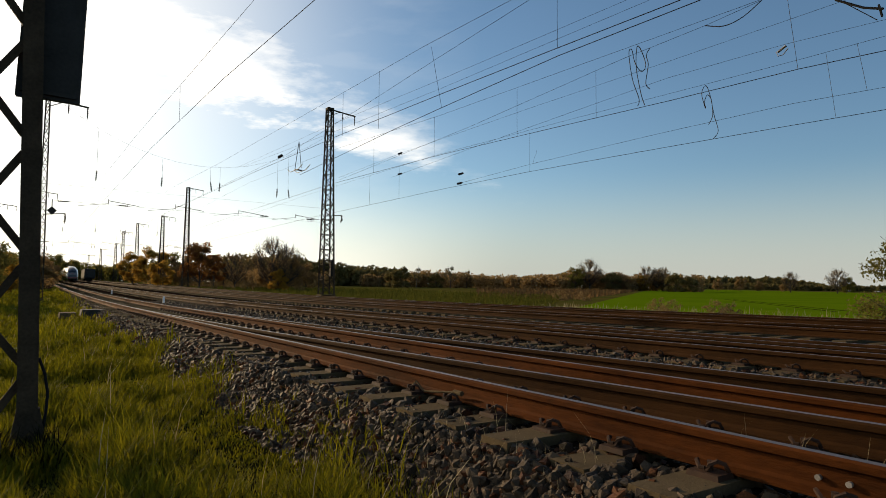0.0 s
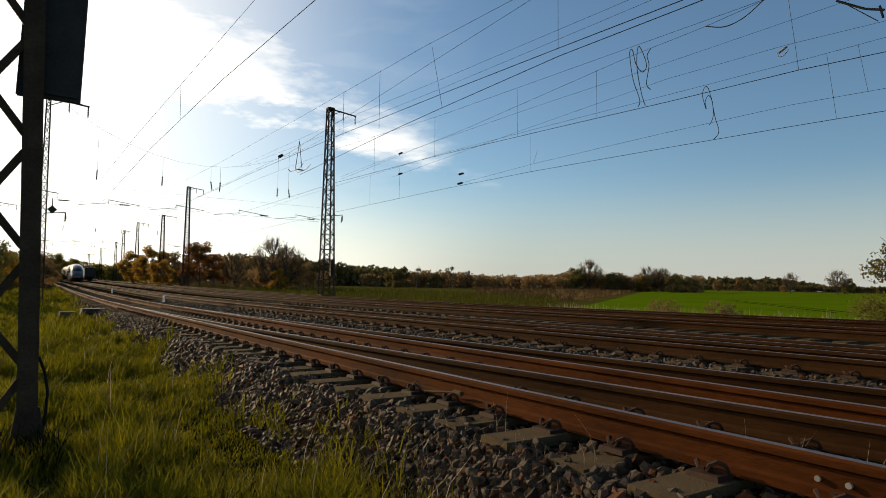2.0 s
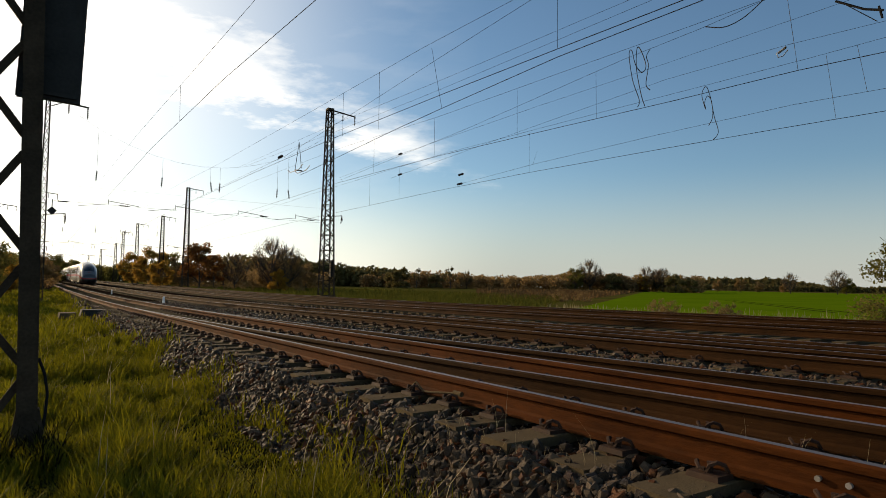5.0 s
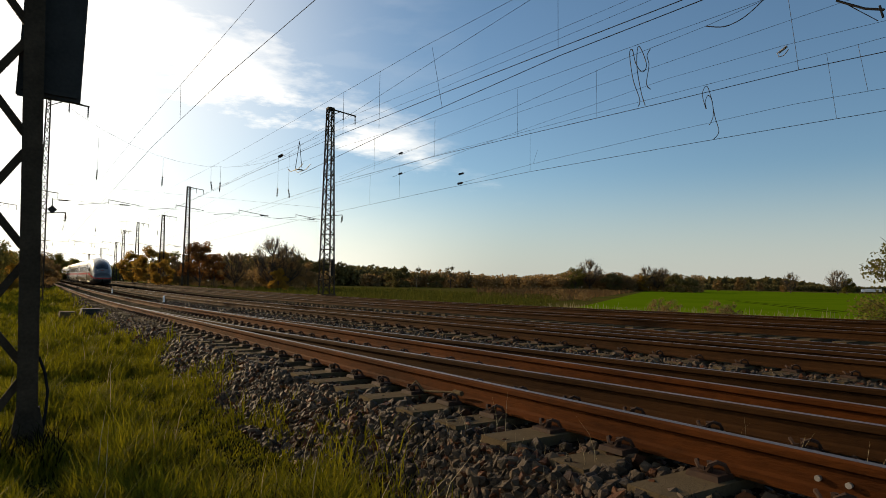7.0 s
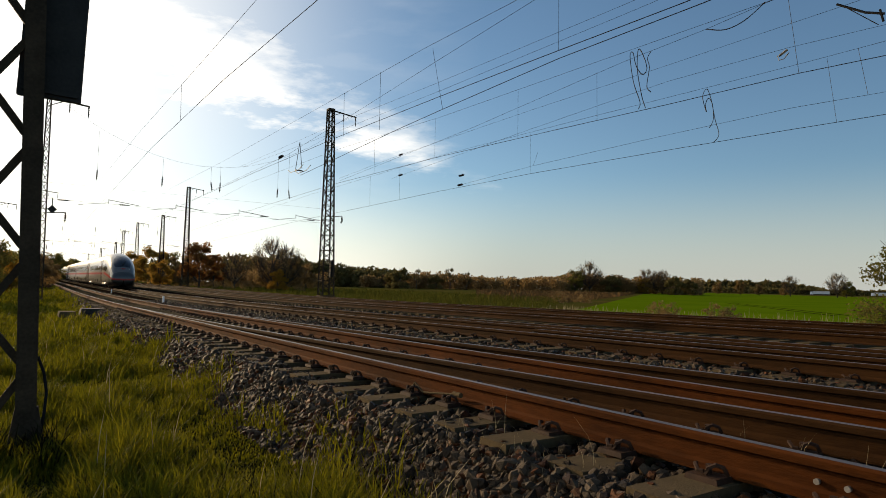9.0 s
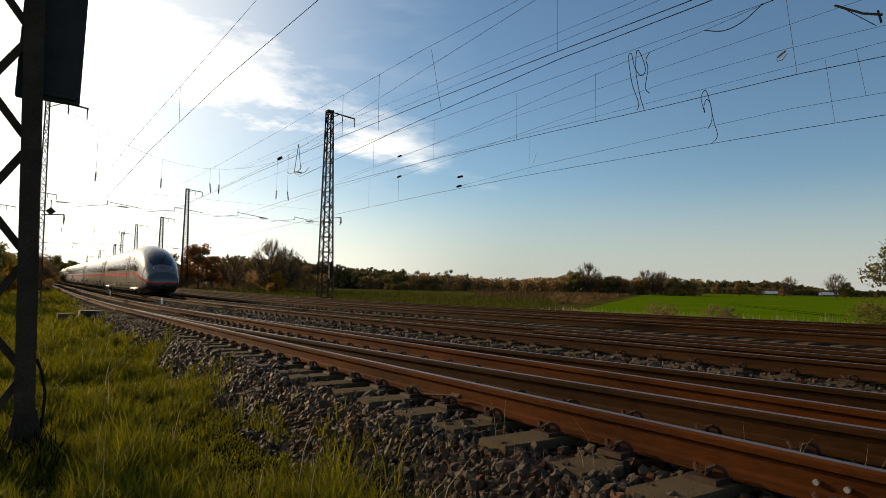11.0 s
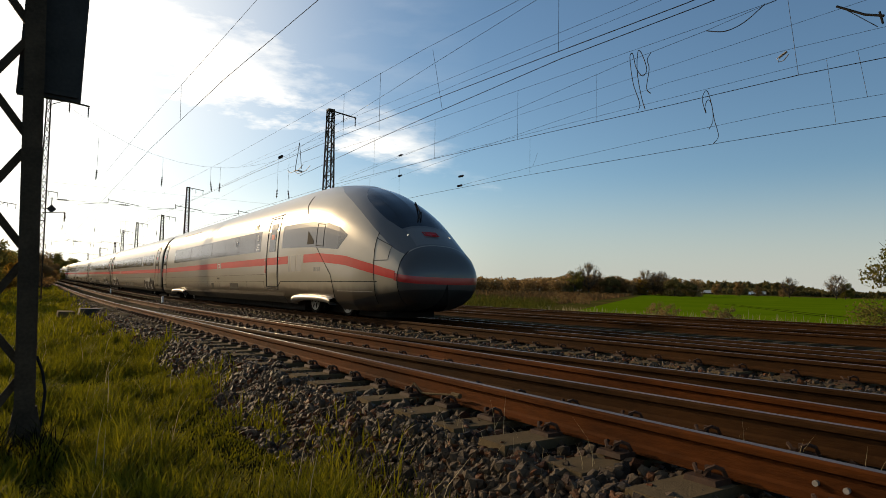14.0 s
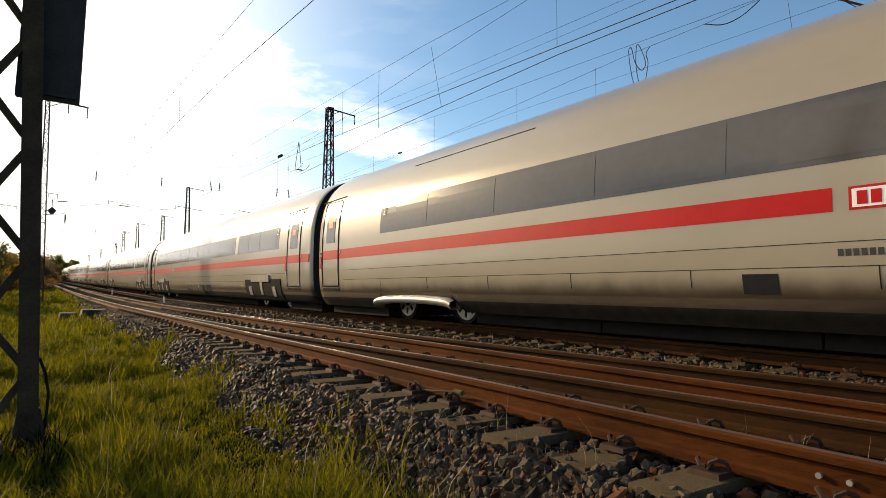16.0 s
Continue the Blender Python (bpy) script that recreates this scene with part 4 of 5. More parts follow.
# ---- masts and wires ----
def lattice(b, w0, w1, h, depth, leg, step, turn=0.0):
    """Four angle legs tapering from w0 to w1, with zigzag bracing on all faces."""
    def corner(i, z):
        k = z / h
        w, d = (w0 + (w1 - w0) * k) / 2, (depth + (depth * w1 / w0 - depth) * k) / 2
        return Vector(((-w, w, w, -w)[i], (-d, -d, d, d)[i], z))
    for i in range(4):
        b.tube([corner(i, 0), corner(i, h)], leg, 4)
    n = int(h / step)
    for k in range(n):
        z0, z1 = h * k / n, h * (k + 1) / n
        for i in range(4):
            j = (i + 1) % 4
            b.tube([corner(i if k % 2 else j, z0), corner(j if k % 2 else i, z1)], leg * 0.55, 4)
            if k % 2 == 0:
                b.tube([corner(i, z0), corner(j, z0)], leg * 0.45, 4)


def insulator(b, at, way, length=0.5, r=0.09):
    way = Vector(way).normalized()
    q = way.to_track_quat("Z", "Y").to_matrix().to_4x4()
    m = Matrix.Translation(at) @ q
    k = Build()
    prof = [(0.0, 0.02)]
    for i in range(5):
        z = length * (i + 0.5) / 6
        prof += [(z, 0.03), (z + length * 0.05, r), (z + length * 0.1, 0.03)]
    prof.append((length, 0.02))
    k.lathe(prof, (0, 0, 0), 10, axis="z")
    b.add([m @ Vector(v) for v in k.v], k.f)


def catenary_mast(at, h, w, arm=2.2, side=1, box=True, lean=0.0):
    mast = root("catenary_mast", "tall rusty steel lattice mast beside the tracks", "mast", "catenary masts", at)
    b = Build()
    lattice(b, w, w * 0.45, h, w, 0.035 * w / 0.6 + 0.012, 0.62)
    b.make("lattice", M_MAST, mast)
    b = Build()
    b.box((-w * 0.28, -w * 0.28, h - 0.1), (w * 0.28, w * 0.28, h + 0.06))
    b.tube([(0, 0, h - 0.02), (side * arm, 0, h - 0.28)], 0.06, 6)
    b.tube([(0, 0, h - 0.6), (side * arm * 0.4, 0, h - 0.12)], 0.03, 5)
    b.make("top_bracket", M_MAST, mast)
    for k, length in ((0.5, 0.7), (0.97, 0.8)):
        b = Build()
        insulator(b, (side * arm * k, 0, h - 0.1 - 0.2 * k), (0, 0, -1), length, 0.07)
        b.make("insulator", M_INSUL, mast)
    b = Build()
    b.box((-w * 0.7, -0.5, -0.9), (w * 0.7, 0.5, 0.06), taper=0.03)
    b.make("foundation", M_CONCRETE, mast)
    if box:
        b = Build()
        b.box((w * 0.30, -0.18, 1.6), (w * 0.30 + 0.28, 0.18, 3.0), taper=0.02)
        b.make("switch_box", M_BOARD, mast)
    b = Build()
    b.tube([(0, 0, h * 0.42), (side * 1.3, 0, h * 0.43), (side * 1.35, 0, h * 0.40)], 0.035, 5)
    insulator(b, (side * 1.3, 0, h * 0.43), (0, 0.3, -1), 0.7, 0.08)
    b.make("bracket_arm", M_MAST, mast)
    return mast


MAST_AT = (20.6, 49.0)
catenary_mast((MAST_AT[0], MAST_AT[1], rise1(MAST_AT[1])), 16.2 - rise1(MAST_AT[1]), 1.0, 2.4)
for x, y, h in ((20.6, 107.0, 17.4), (20.6, 130.0, 15.0), (20.6, 165.0, 16.6), (20.6, 193.0, 16.8), (20.6, 211.0, 14.6), (20.6, 260.0, 15.5), (20.6, 320.0, 16)):
    catenary_mast((x, y, rise1(y) - 0.1), h - rise1(y), 0.95, 2.4, box=False)
for x, y, h in ((0.35, 49.0, 13.6), (0.2, 107.0, 14.0), (-5.0, 120.0, 13.0)):
    catenary_mast((x, y, rise1(y) - 0.4), h, 0.5, 2.4, side=1, box=False)


def wire(points, r, group="overhead wires", name="overhead_wire", label="thin dark overhead wire"):
    b = Build()
    b.tube(points, r, 4)
    return tagged(b.make(name, M_WIRE), label, "wire", group)


def sag_wire(p, q, sag, r, n=14):
    p, q = Vector(p), Vector(q)
    return wire([p.lerp(q, i / n) - Vector((0, 0, 4 * sag * (i / n) * (1 - i / n))) for i in range(n + 1)], r)



def rail_wire(x, pts, r, far_z=None):
    """A wire along the track at x: (distance, height) points, carried on to both sides."""
    pts = sorted(pts)
    (y0, z0), (y1, z1) = pts[0], pts[1]
    near = (-16.0, z0 + (z1 - z0) / (y1 - y0) * (-16.0 - y0) * 0.5)
    line = [near] + pts
    if far_z is not None:
        line += [(107.0, far_z + rise1(107)), (300.0, far_z + rise1(300))]
    return wire([(x, y, z) for y, z in line], r)


CONTACT, CARRIER = 0.0085, 0.0055
rail_wire(3.65, [(12.9, 6.80), (20.7, 7.16), (30.6, 7.64), (48, 8.2)], CARRIER)
rail_wire(3.65, [(9.4, 5.42), (15.3, 5.79), (26.3, 6.19), (48, 6.45)], CONTACT, 5.7)
rail_wire(8.1, [(9.8, 6.78), (13.3, 6.94), (19.5, 7.09), (34, 7.46), (48, 8.0)], CARRIER, 6.9)
rail_wire(8.3, [(9.4, 6.70), (12.8, 6.57), (17.2, 6.38), (24.2, 6.12), (48, 6.5)], CARRIER)
rail_wire(8.0, [(5.6, 5.11), (8.3, 5.24), (12.3, 5.42), (18.2, 5.65), (27.4, 5.90), (48, 6.3)], CONTACT, 5.6)
rail_wire(8.3, [(5.5, 5.14), (8.6, 5.25), (12.7, 5.24), (15.0, 5.22), (22.5, 5.06)], CONTACT)
rail_wire(13.0, [(10.8, 8.54), (20.0, 8.97), (29.7, 9.51), (49, 10.25)], CARRIER)
rail_wire(13.4, [(10.4, 8.48), (20.6, 8.85), (30.6, 9.32), (49, 10.34)], CARRIER)
rail_wire(13.7, [(7.6, 7.44), (10.4, 7.54), (21.0, 7.91), (31.2, 8.49), (48, 9.0)], CARRIER, 7.2)
rail_wire(13.7, [(7.5, 7.42), (9.0, 7.34), (11.6, 7.31), (19.0, 6.98), (31, 6.7)], CARRIER)
rail_wire(13.7, [(5.1, 5.44), (6.8, 5.57), (10.1, 5.71), (14.3, 5.93), (21.0, 6.26), (31.9, 6.62), (48, 6.8)], CONTACT, 5.7)
rail_wire(18.5, [(6.9, 7.94), (9.5, 8.15), (13.7, 8.31), (21.0, 8.15), (34, 7.8)], CARRIER)
rail_wire(18.5, [(6.9, 7.50), (8.9, 7.55), (12.2, 7.67), (18.8, 7.93), (28.4, 8.27), (48, 8.5)], CARRIER, 7.2)
rail_wire(18.5, [(14.0, 8.9), (20.8, 9.02), (32.9, 9.12), (42.1, 9.0)], CARRIER)
rail_wire(18.5, [(7.0, 6.14), (9.4, 6.30), (14.1, 6.39), (20.8, 6.44), (26.5, 6.36)], CARRIER)
rail_wire(18.5, [(7.0, 5.54), (9.5, 5.66), (13.8, 5.84), (21.0, 6.11), (28.4, 6.28), (42, 6.47), (48, 6.55)], CONTACT, 5.7)


def dropper(x, y, z0, z1, dy=0.0):
    return wire([(x, y + dy, z1), (x, y, z0)], 0.0055, "droppers", "dropper", "thin vertical dropper wire between overhead wires")


for x, y, z0, z1, dy in ((3.65, 20.7, 6.0, 7.16, 0.1), (8.0, 8.3, 5.24, 6.75, 0), (8.3, 12.7, 5.24, 6.95, 0.5), (8.1, 18.2, 5.65, 7.05, 0), (8.05, 15.6, 5.3, 6.98, 0),
                         (13.7, 12.6, 5.85, 7.3, 0), (13.7, 16.2, 6.05, 7.7, 0), (13.7, 21.5, 6.27, 7.95, 0), (13.7, 6.8, 5.57, 7.45, 0.2), (13.7, 27, 6.45, 8.2, 0),
                         (18.5, 21, 6.11, 7.95, 0), (18.5, 20.8, 6.44, 7.0, -0.3), (18.5, 8.2, 5.6, 7.5, 0.2), (18.5, 7.4, 6.16, 7.52, 0.2), (18.5, 33, 6.35, 8.3, 0), (18.5, 37, 6.4, 8.4, 0)):
    dropper(x, y, z0, z1, dy)


def wire_insulator(x, y, z, slope=0.0):
    b = Build()
    insulator(b, (x, y + 0.25, z - 0.25 * slope), (0, -1, slope), 0.5, 0.06)
    return tagged(b.make("wire_insulator", M_INSUL), "dark ribbed insulator in an overhead wire", "insulator", "wire insulators")


for x, y, z in ((18.5, 32.9, 9.12), (18.5, 32.9, 7.85), (18.5, 26.4, 6.85), (18.5, 26.5, 6.36), (8.2, 24.5, 6.12)):
    wire_insulator(x, y, z)


def cable_loop(x, pts, r=0.013):
    """A slack jumper cable hanging between wires over the track at x: (distance, height) points."""
    pts, fine = [Vector((x, y, z)) for y, z in pts], []
    ext = [pts[0]] + pts + [pts[-1]]
    for i in range(len(pts) - 1):
        a, b, c, d = ext[i:i + 4]
        for k in range(5):
            t = k / 5
            fine.append(0.5 * ((2 * b) + (c - a) * t + (2 * a - 5 * b + 4 * c - d) * t * t + (3 * b - a - 3 * c + d) * t ** 3))
    return wire(fine + [pts[-1]], r, "jumper cables", "jumper_cable", "slack dark jumper cable looping between wires")


cable_loop(13.7, [(11.1, 5.82), (11.04, 6.0), (11.26, 6.63), (11.37, 7.39), (11.27, 7.47), (11.16, 7.05), (10.95, 6.75), (10.8, 6.89), (10.96, 7.37), (11.09, 7.48), (11.12, 6.91), (10.98, 6.16), (10.86, 5.79)])
cable_loop(13.7, [(10.68, 6.19), (10.81, 6.38), (10.72, 6.87), (10.78, 7.15), (10.66, 7.31)])
cable_loop(18.5, [(12.1, 6.28), (11.95, 6.55), (11.98, 7.07), (12.12, 7.29), (12.23, 7.09), (12.19, 6.85)])
cable_loop(18.5, [(12.21, 6.86), (12.33, 7.39), (12.17, 7.62), (12.02, 7.23), (11.89, 6.53), (11.76, 5.99), (11.95, 5.77)])
cable_loop(13.7, [(9.0, 7.34), (8.5, 7.15), (8.0, 7.2), (7.5, 7.45)])


def head_span(y, k=1.0):
    """Cross wires between the masts on both sides of the line, with insulators and steady arms."""
    z0 = rise1(y)
    span = root("head_span", "cross-span wires with insulators between two masts", "wire span", "head spans")
    b = Build()
    b.tube([(0.4, y, 6.3 + z0), (20.4, y, 6.1 + z0)], 0.007, 4)
    b.make("lower_wire", M_WIRE, span)
    b = Build()
    b.tube([(0.4, y, 7.4 + z0), (20.4, y, 7.3 + z0)], 0.005, 4)
    b.make("middle_wire", M_WIRE, span)
    b = Build()
    b.tube([(0.4 + 20 * t, y, 13.5 - 15.2 * t * (1 - t) + z0) for t in [i / 12 for i in range(13)]], 0.006, 4)
    b.make("carrier_wire", M_WIRE, span)
    for x in (1.5, 5.2, 15.2, 19.1):
        b = Build()
        insulator(b, (x - 0.35, y, 6.27 + z0), (1, 0, 0), 0.7, 0.08)
        b.make("insulator", M_INSUL, span)
    for x in (3.4, 7.6, 11.0, 11.7, 16.2, 17.1):
        b = Build()
        insulator(b, (x, y, 8.6 + z0), (0.15 if x in (11.0, 17.1) else -0.05, 0, -1), 0.75, 0.08)
        b.tube([(x, y, 13.5 - 15.2 * (x / 20) * (1 - x / 20) + z0), (x, y, 8.6 + z0)], 0.008, 4)
        b.make("hanger", M_INSUL, span)
    for x in (4.2, 8.6, 13.2, 17.8):
        b = Build()
        b.tube([(x, y, 6.55 + z0), (x + 1.9, y - 0.4, 6.25 + z0)], 0.022, 5)
        b.tube([(x, y, 6.3 + z0), (x, y, 6.65 + z0)], 0.022, 5)
        b.tube([(x, y, 6.35 + z0), (x - 1.8, y + 0.4, 6.1 + z0)], 0.016, 5)
        b.make("steady_arm", M_MAST, span)
    return span


for y in (49.0, 107.0, 165.0):
    head_span(y)
# close cantilever end and its clamp high beside the camera
cl = Build()
cl.tube([(18.5, 8.1, 8.95), (18.5, 7.4, 8.45), (18.5, 6.95, 8.25)], 0.035, 6)
cl.tube([(18.5, 8.0, 8.9), (18.5, 7.1, 8.0)], 0.012, 5)
cl.tube([(18.5, 7.05, 8.4), (18.5, 6.98, 8.05)], 0.03, 6)
tagged(cl.make("steady_arm", M_SEAM), "dark steel steady arm holding an overhead wire", "steady arm")
tc = Build()
tc.tube([(18.5, 9.75, 7.98), (18.5, 9.6, 8.05), (18.5, 9.5, 8.1)], 0.035, 6)
tc.tube([(18.5, 9.8, 8.0), (18.5, 9.75, 7.85), (18.5, 9.6, 7.85), (18.5, 9.45, 8.0)], 0.014, 5)
tagged(tc.make("wire_clamp", M_ALU), "pale clamp with a loop on an overhead wire", "clamp")


si = root("section_insulator", "dark section insulator with skids in the contact wire", "section insulator")
b = Build()
for dx in (-0.14, 0.14):
    b.tube([(8.2 + dx, 21.6, 5.30), (8.2 + dx, 22.0, 5.18), (8.2 + dx, 22.9, 5.20), (8.2 + dx, 23.2, 5.34)], 0.014, 5)
b.box((8.06, 22.38, 5.2), (8.34, 22.44, 5.24))
b.make("skids", M_INSUL, si)
b = Build()
b.tube([(8.2, 22.1, 5.25), (8.2, 22.4, 6.3)], 0.012, 4)
b.tube([(8.2, 22.8, 5.25), (8.2, 22.4, 6.3)], 0.012, 4)
b.make("hanger", M_WIRE, si)


# ---- the near mast with the board ----
def near_mast(at):
    mast = root("trackside_mast", "dark steel lattice mast standing in the grass", "mast", at=at)
    mast.rotation_euler = (0, radians(-1.7), 0)
    h, k = 7.0, 0.068
    for x, y in ((0, 0), (-0.38, 0.05)):
        b = Build()
        u = [(-k, -0.05), (k, -0.05), (k, 0.05), (k - 0.014, 0.05), (k - 0.014, -0.038), (-k + 0.014, -0.038), (-k + 0.014, 0.05), (-k, 0.05)]
        b.add([(x + p, y + q, z) for z in (0, h) for p, q in u], [(i, (i + 1) % 8, 8 + (i + 1) % 8, 8 + i) for i in range(8)] + [(8, 9, 12, 13), (9, 10, 11, 12), (8, 13, 14, 15)])
        b.make("mast_leg", M_MAST, mast)
    for i in range(8):
        z = 0.62 + 0.88 * i
        for dz in (-0.44, 0.44):
            b = Build()
            b.box((-0.028, -0.012, 0), (0.028, 0.012, 0.52), 0, Matrix.Translation((-0.05, 0.02, z + dz * 0.16)) @ Matrix.Rotation(math.atan2(-0.30, dz), 4, "Y"))
            b.make("brace", M_MAST, mast)
    b = Build()
    b.box((-0.16, -0.12, -0.2), (0.17, 0.14, 0.34), taper=0.09)
    b.make("mast_foot", M_MAST, mast)
    b = Build()
    b.tube([(0.07, 0.02, 0.72), (0.11, 0.0, 0.6), (0.13, 0.0, 0.45), (0.12, 0.0, 0.3), (0.09, 0.0, 0.1)], 0.012, 6)
    b.make("earth_cable", M_SEAM, mast)
    return mast


def sign_board(at):
    b = Build()
    b.box((-0.22, -0.03, 0), (0.22, 0.02, 1.9), taper=0.008)
    b.box((-0.19, -0.05, 0.03), (0.19, -0.03, 0.06))
    b.box((-0.21, -0.045, -0.02), (-0.05, -0.02, 0.0))
    ob = b.make("signal_board", M_BOARD)
    ob.location, ob.rotation_euler = at, (0, radians(1.5), 0)
    return tagged(ob, "dark back of a tall signal board on the mast", "sign")


POLE = (0.02, 5.75)
near_mast(on_ground(*POLE))
sign_board((POLE[0] + 0.02, POLE[1] + 0.10, 2.19))


# ---- vegetation ----
def leaf_cloud(centres, radii, count, size, rng):
    """Small leaf quads scattered through clumps; returns vertices and faces."""
    k = rng.integers(0, len(centres), count)
    d = rng.normal(size=(count, 3))
    d /= np.linalg.norm(d, axis=1)[:, None] + 1e-9
    pos = centres[k] + d * (radii[k] * rng.random(count)[:, None] ** 0.45)
    a, c = rng.normal(size=(count, 3)), rng.normal(size=(count, 3))
    a /= np.linalg.norm(a, axis=1)[:, None]
    c = np.cross(a, c)
    c /= np.linalg.norm(c, axis=1)[:, None] + 1e-9
    s = size * (0.6 + 0.8 * rng.random(count))[:, None]
    v = np.stack([pos - a * s, pos - c * s * 0.55, pos + a * s, pos + c * s * 0.55], 1).reshape(-1, 3)
    return v, np.arange(len(v)).reshape(-1, 4)


def tree_meshes(h, spread, leaf, density, seed, clumps=26, bare=0.0, size=0.22, low=0.25):
    rng = np.random.default_rng(seed)
    b = Build()
    b.tube([(0, 0, -0.3), (0.05 * h * rng.normal() * 0.2, 0, h * 0.3), (0.03 * h * rng.normal(), 0.02 * h * rng.normal(), h * 0.75)], h * 0.022, 7, r_end=h * 0.006)
    centres, radii = [], []
    for i in range(clumps):
        a, u = rng.random() * 6.283, rng.random()
        z = h * (low + (0.96 - low) * u)
        r = spread * math.sqrt(max(0.05, math.sin(math.pi * min(0.98, 0.22 + 0.72 * u)))) * (0.45 + 0.6 * rng.random())
        tip = Vector((r * math.cos(a), r * math.sin(a), z))
        start = Vector((0, 0, max(h * 0.15, z - 0.8 * r - 0.08 * h)))
        mid = start.lerp(tip, 0.5) + Vector((0, 0, -0.05 * h * rng.random()))
        b.tube([start, mid, tip], h * 0.007, 4, r_end=h * 0.002)
        for _ in range(6 if bare else 2):
            q = tip + Vector(rng.normal(size=3) * 0.13 * spread) + Vector((0, 0, 0.13 * h * rng.random()))
            b.tube([mid.lerp(tip, rng.random()), q], h * (0.006 if bare else 0.003), 3, r_end=h * 0.002)
        centres.append(tip)
        radii.append(spread * (0.2 + 0.22 * rng.random()))
    n = int(density * (1 - bare))
    v, f = leaf_cloud(np.array(centres), np.array(radii)[:, None] * np.array([[1, 1, 0.8]]), max(n, 8), size, rng)
    return b.mesh("trunk", M_BARK), bulk("crown", v, f, M_LEAF[leaf])


TREE_KINDS = {}


def tree(kind, at, scale=1.0, turn=0.0, label="autumn tree at the field's edge", group="trees", name="tree"):
    ob = root(name, label, "tree" if name == "tree" else "bush", group, at)
    ob.rotation_euler, ob.scale = (0, 0, turn), (scale, scale, scale)
    for part_name, me in zip(("trunk", "crown"), TREE_KINDS[kind]):
        p = new(part_name, me)
        p.parent = ob
    return ob


TREE_KINDS["rust"] = tree_meshes(9, 3.6, "rust", 6000, 11, 30, size=0.2)
TREE_KINDS["gold"] = tree_meshes(9, 3.8, "gold", 7000, 12, 30, size=0.22, low=0.12)
TREE_KINDS["olive"] = tree_meshes(9, 4.0, "olive", 7000, 13, 30, size=0.22, low=0.1)
TREE_KINDS["brown"] = tree_meshes(9, 4.2, "brown", 6500, 14, 30, size=0.22, low=0.1)
TREE_KINDS["bare"] = tree_meshes(11, 4.8, "brown", 7000, 15, 60, bare=0.6, size=0.13, low=0.3)
TREE_KINDS["mistle"] = tree_meshes(10, 3.0, "dark", 1800, 16, 22, bare=0.5, size=0.2, low=0.35)
TREE_KINDS["dark"] = tree_meshes(8, 4.4, "dark", 6000, 17, 26, size=0.3, low=0.05)
TREE_KINDS["bush"] = tree_meshes(3.2, 2.2, "olive", 20000, 18, 70, size=0.05, low=0.05)
TREE_KINDS["shrub"] = tree_meshes(3.0, 2.4, "brown", 1500, 19, 20, size=0.12, low=0.02)


def spot(bearing, dist):
    """A place on the ground by its bearing from the railway's direction, to the right, and its distance."""
    a = radians(bearing)
    return on_ground(dist * math.sin(a), dist * math.cos(a))


WHERE = {
    "rust": (("rust", 12.05, 110, 0.80), ("rust", 13.2, 125, 0.7)),
    "gold": (("gold", 8.3, 135, 0.78), ("gold", 6.9, 150, 0.72), ("olive", 9.6, 140, 0.74), ("brown", 10.5, 130, 0.72), ("gold", 9.0, 118, 0.5), ("brown", 14.0, 135, 0.6)),
    "oak": (("bare", 14.9, 125, 0.62), ("bare", 18.0, 104, 0.72), ("bare", 19.2, 105, 0.66), ("brown", 19.3, 106, 0.62), ("brown", 17.6, 110, 0.55), ("gold", 18.6, 100, 0.4), ("brown", 21.0, 112, 0.5)),
    "middle": (("dark", 29.5, 200, 0.75), ("dark", 28.7, 205, 0.62), ("mistle", 31.0, 215, 0.66), ("mistle", 34.1, 215, 0.78), ("mistle", 35.6, 230, 0.62), ("dark", 32.8, 220, 0.6)),
    "right": (("bare", 46.7, 240, 0.98), ("olive", 45.4, 235, 0.86), ("olive", 44.6, 245, 0.75), ("dark", 48.6, 240, 0.8), ("bare", 51.6, 250, 0.82), ("bare", 52.4, 250, 0.78), ("bare", 52.9, 255, 0.84),
              ("gold", 51.2, 245, 0.66), ("dark", 53.9, 230, 0.72), ("dark", 55.0, 235, 0.66), ("brown", 49.9, 240, 0.6)),
    "far": (("brown", 59.0, 330, 0.75), ("brown", 57.2, 330, 0.62), ("bare", 62.6, 330, 0.85), ("brown", 62.2, 335, 0.6), ("bare", 65.8, 330, 0.95), ("olive", 66.4, 335, 0.8), ("brown", 60.4, 330, 0.55)),
    "left": (("gold", -1.9, 66, 0.42), ("olive", -3.2, 56, 0.46), ("olive", -4.6, 42, 0.46), ("brown", 0.9, 120, 0.5), ("olive", 1.3, 170, 0.7), ("dark", 1.9, 210, 0.8), ("olive", 2.5, 260, 0.8), ("brown", 0.2, 90, 0.5))}
LABELS = {"rust": "rust-red autumn tree beside the line", "gold": "golden yellow autumn tree in a hedge", "olive": "olive green tree with thinning leaves", "brown": "brown autumn tree in a hedge",
          "bare": "nearly bare tree with fine twigs", "mistle": "bare tree with dark mistletoe clumps", "dark": "dark green tree in shade"}
for part_of_view in WHERE.values():
    for kind, bearing, dist, scale in part_of_view:
        tree(kind, spot(bearing, dist), scale * random.uniform(0.95, 1.05), random.uniform(0, 6.28), LABELS[kind])
big_bush = spot(72.7, 27.0)
tree("bush", big_bush, 1.16, 0.4, "yellowing bush with long loose twigs at the field's edge", "bushes", "bush")
tw = Build()
rr = random.Random(8)
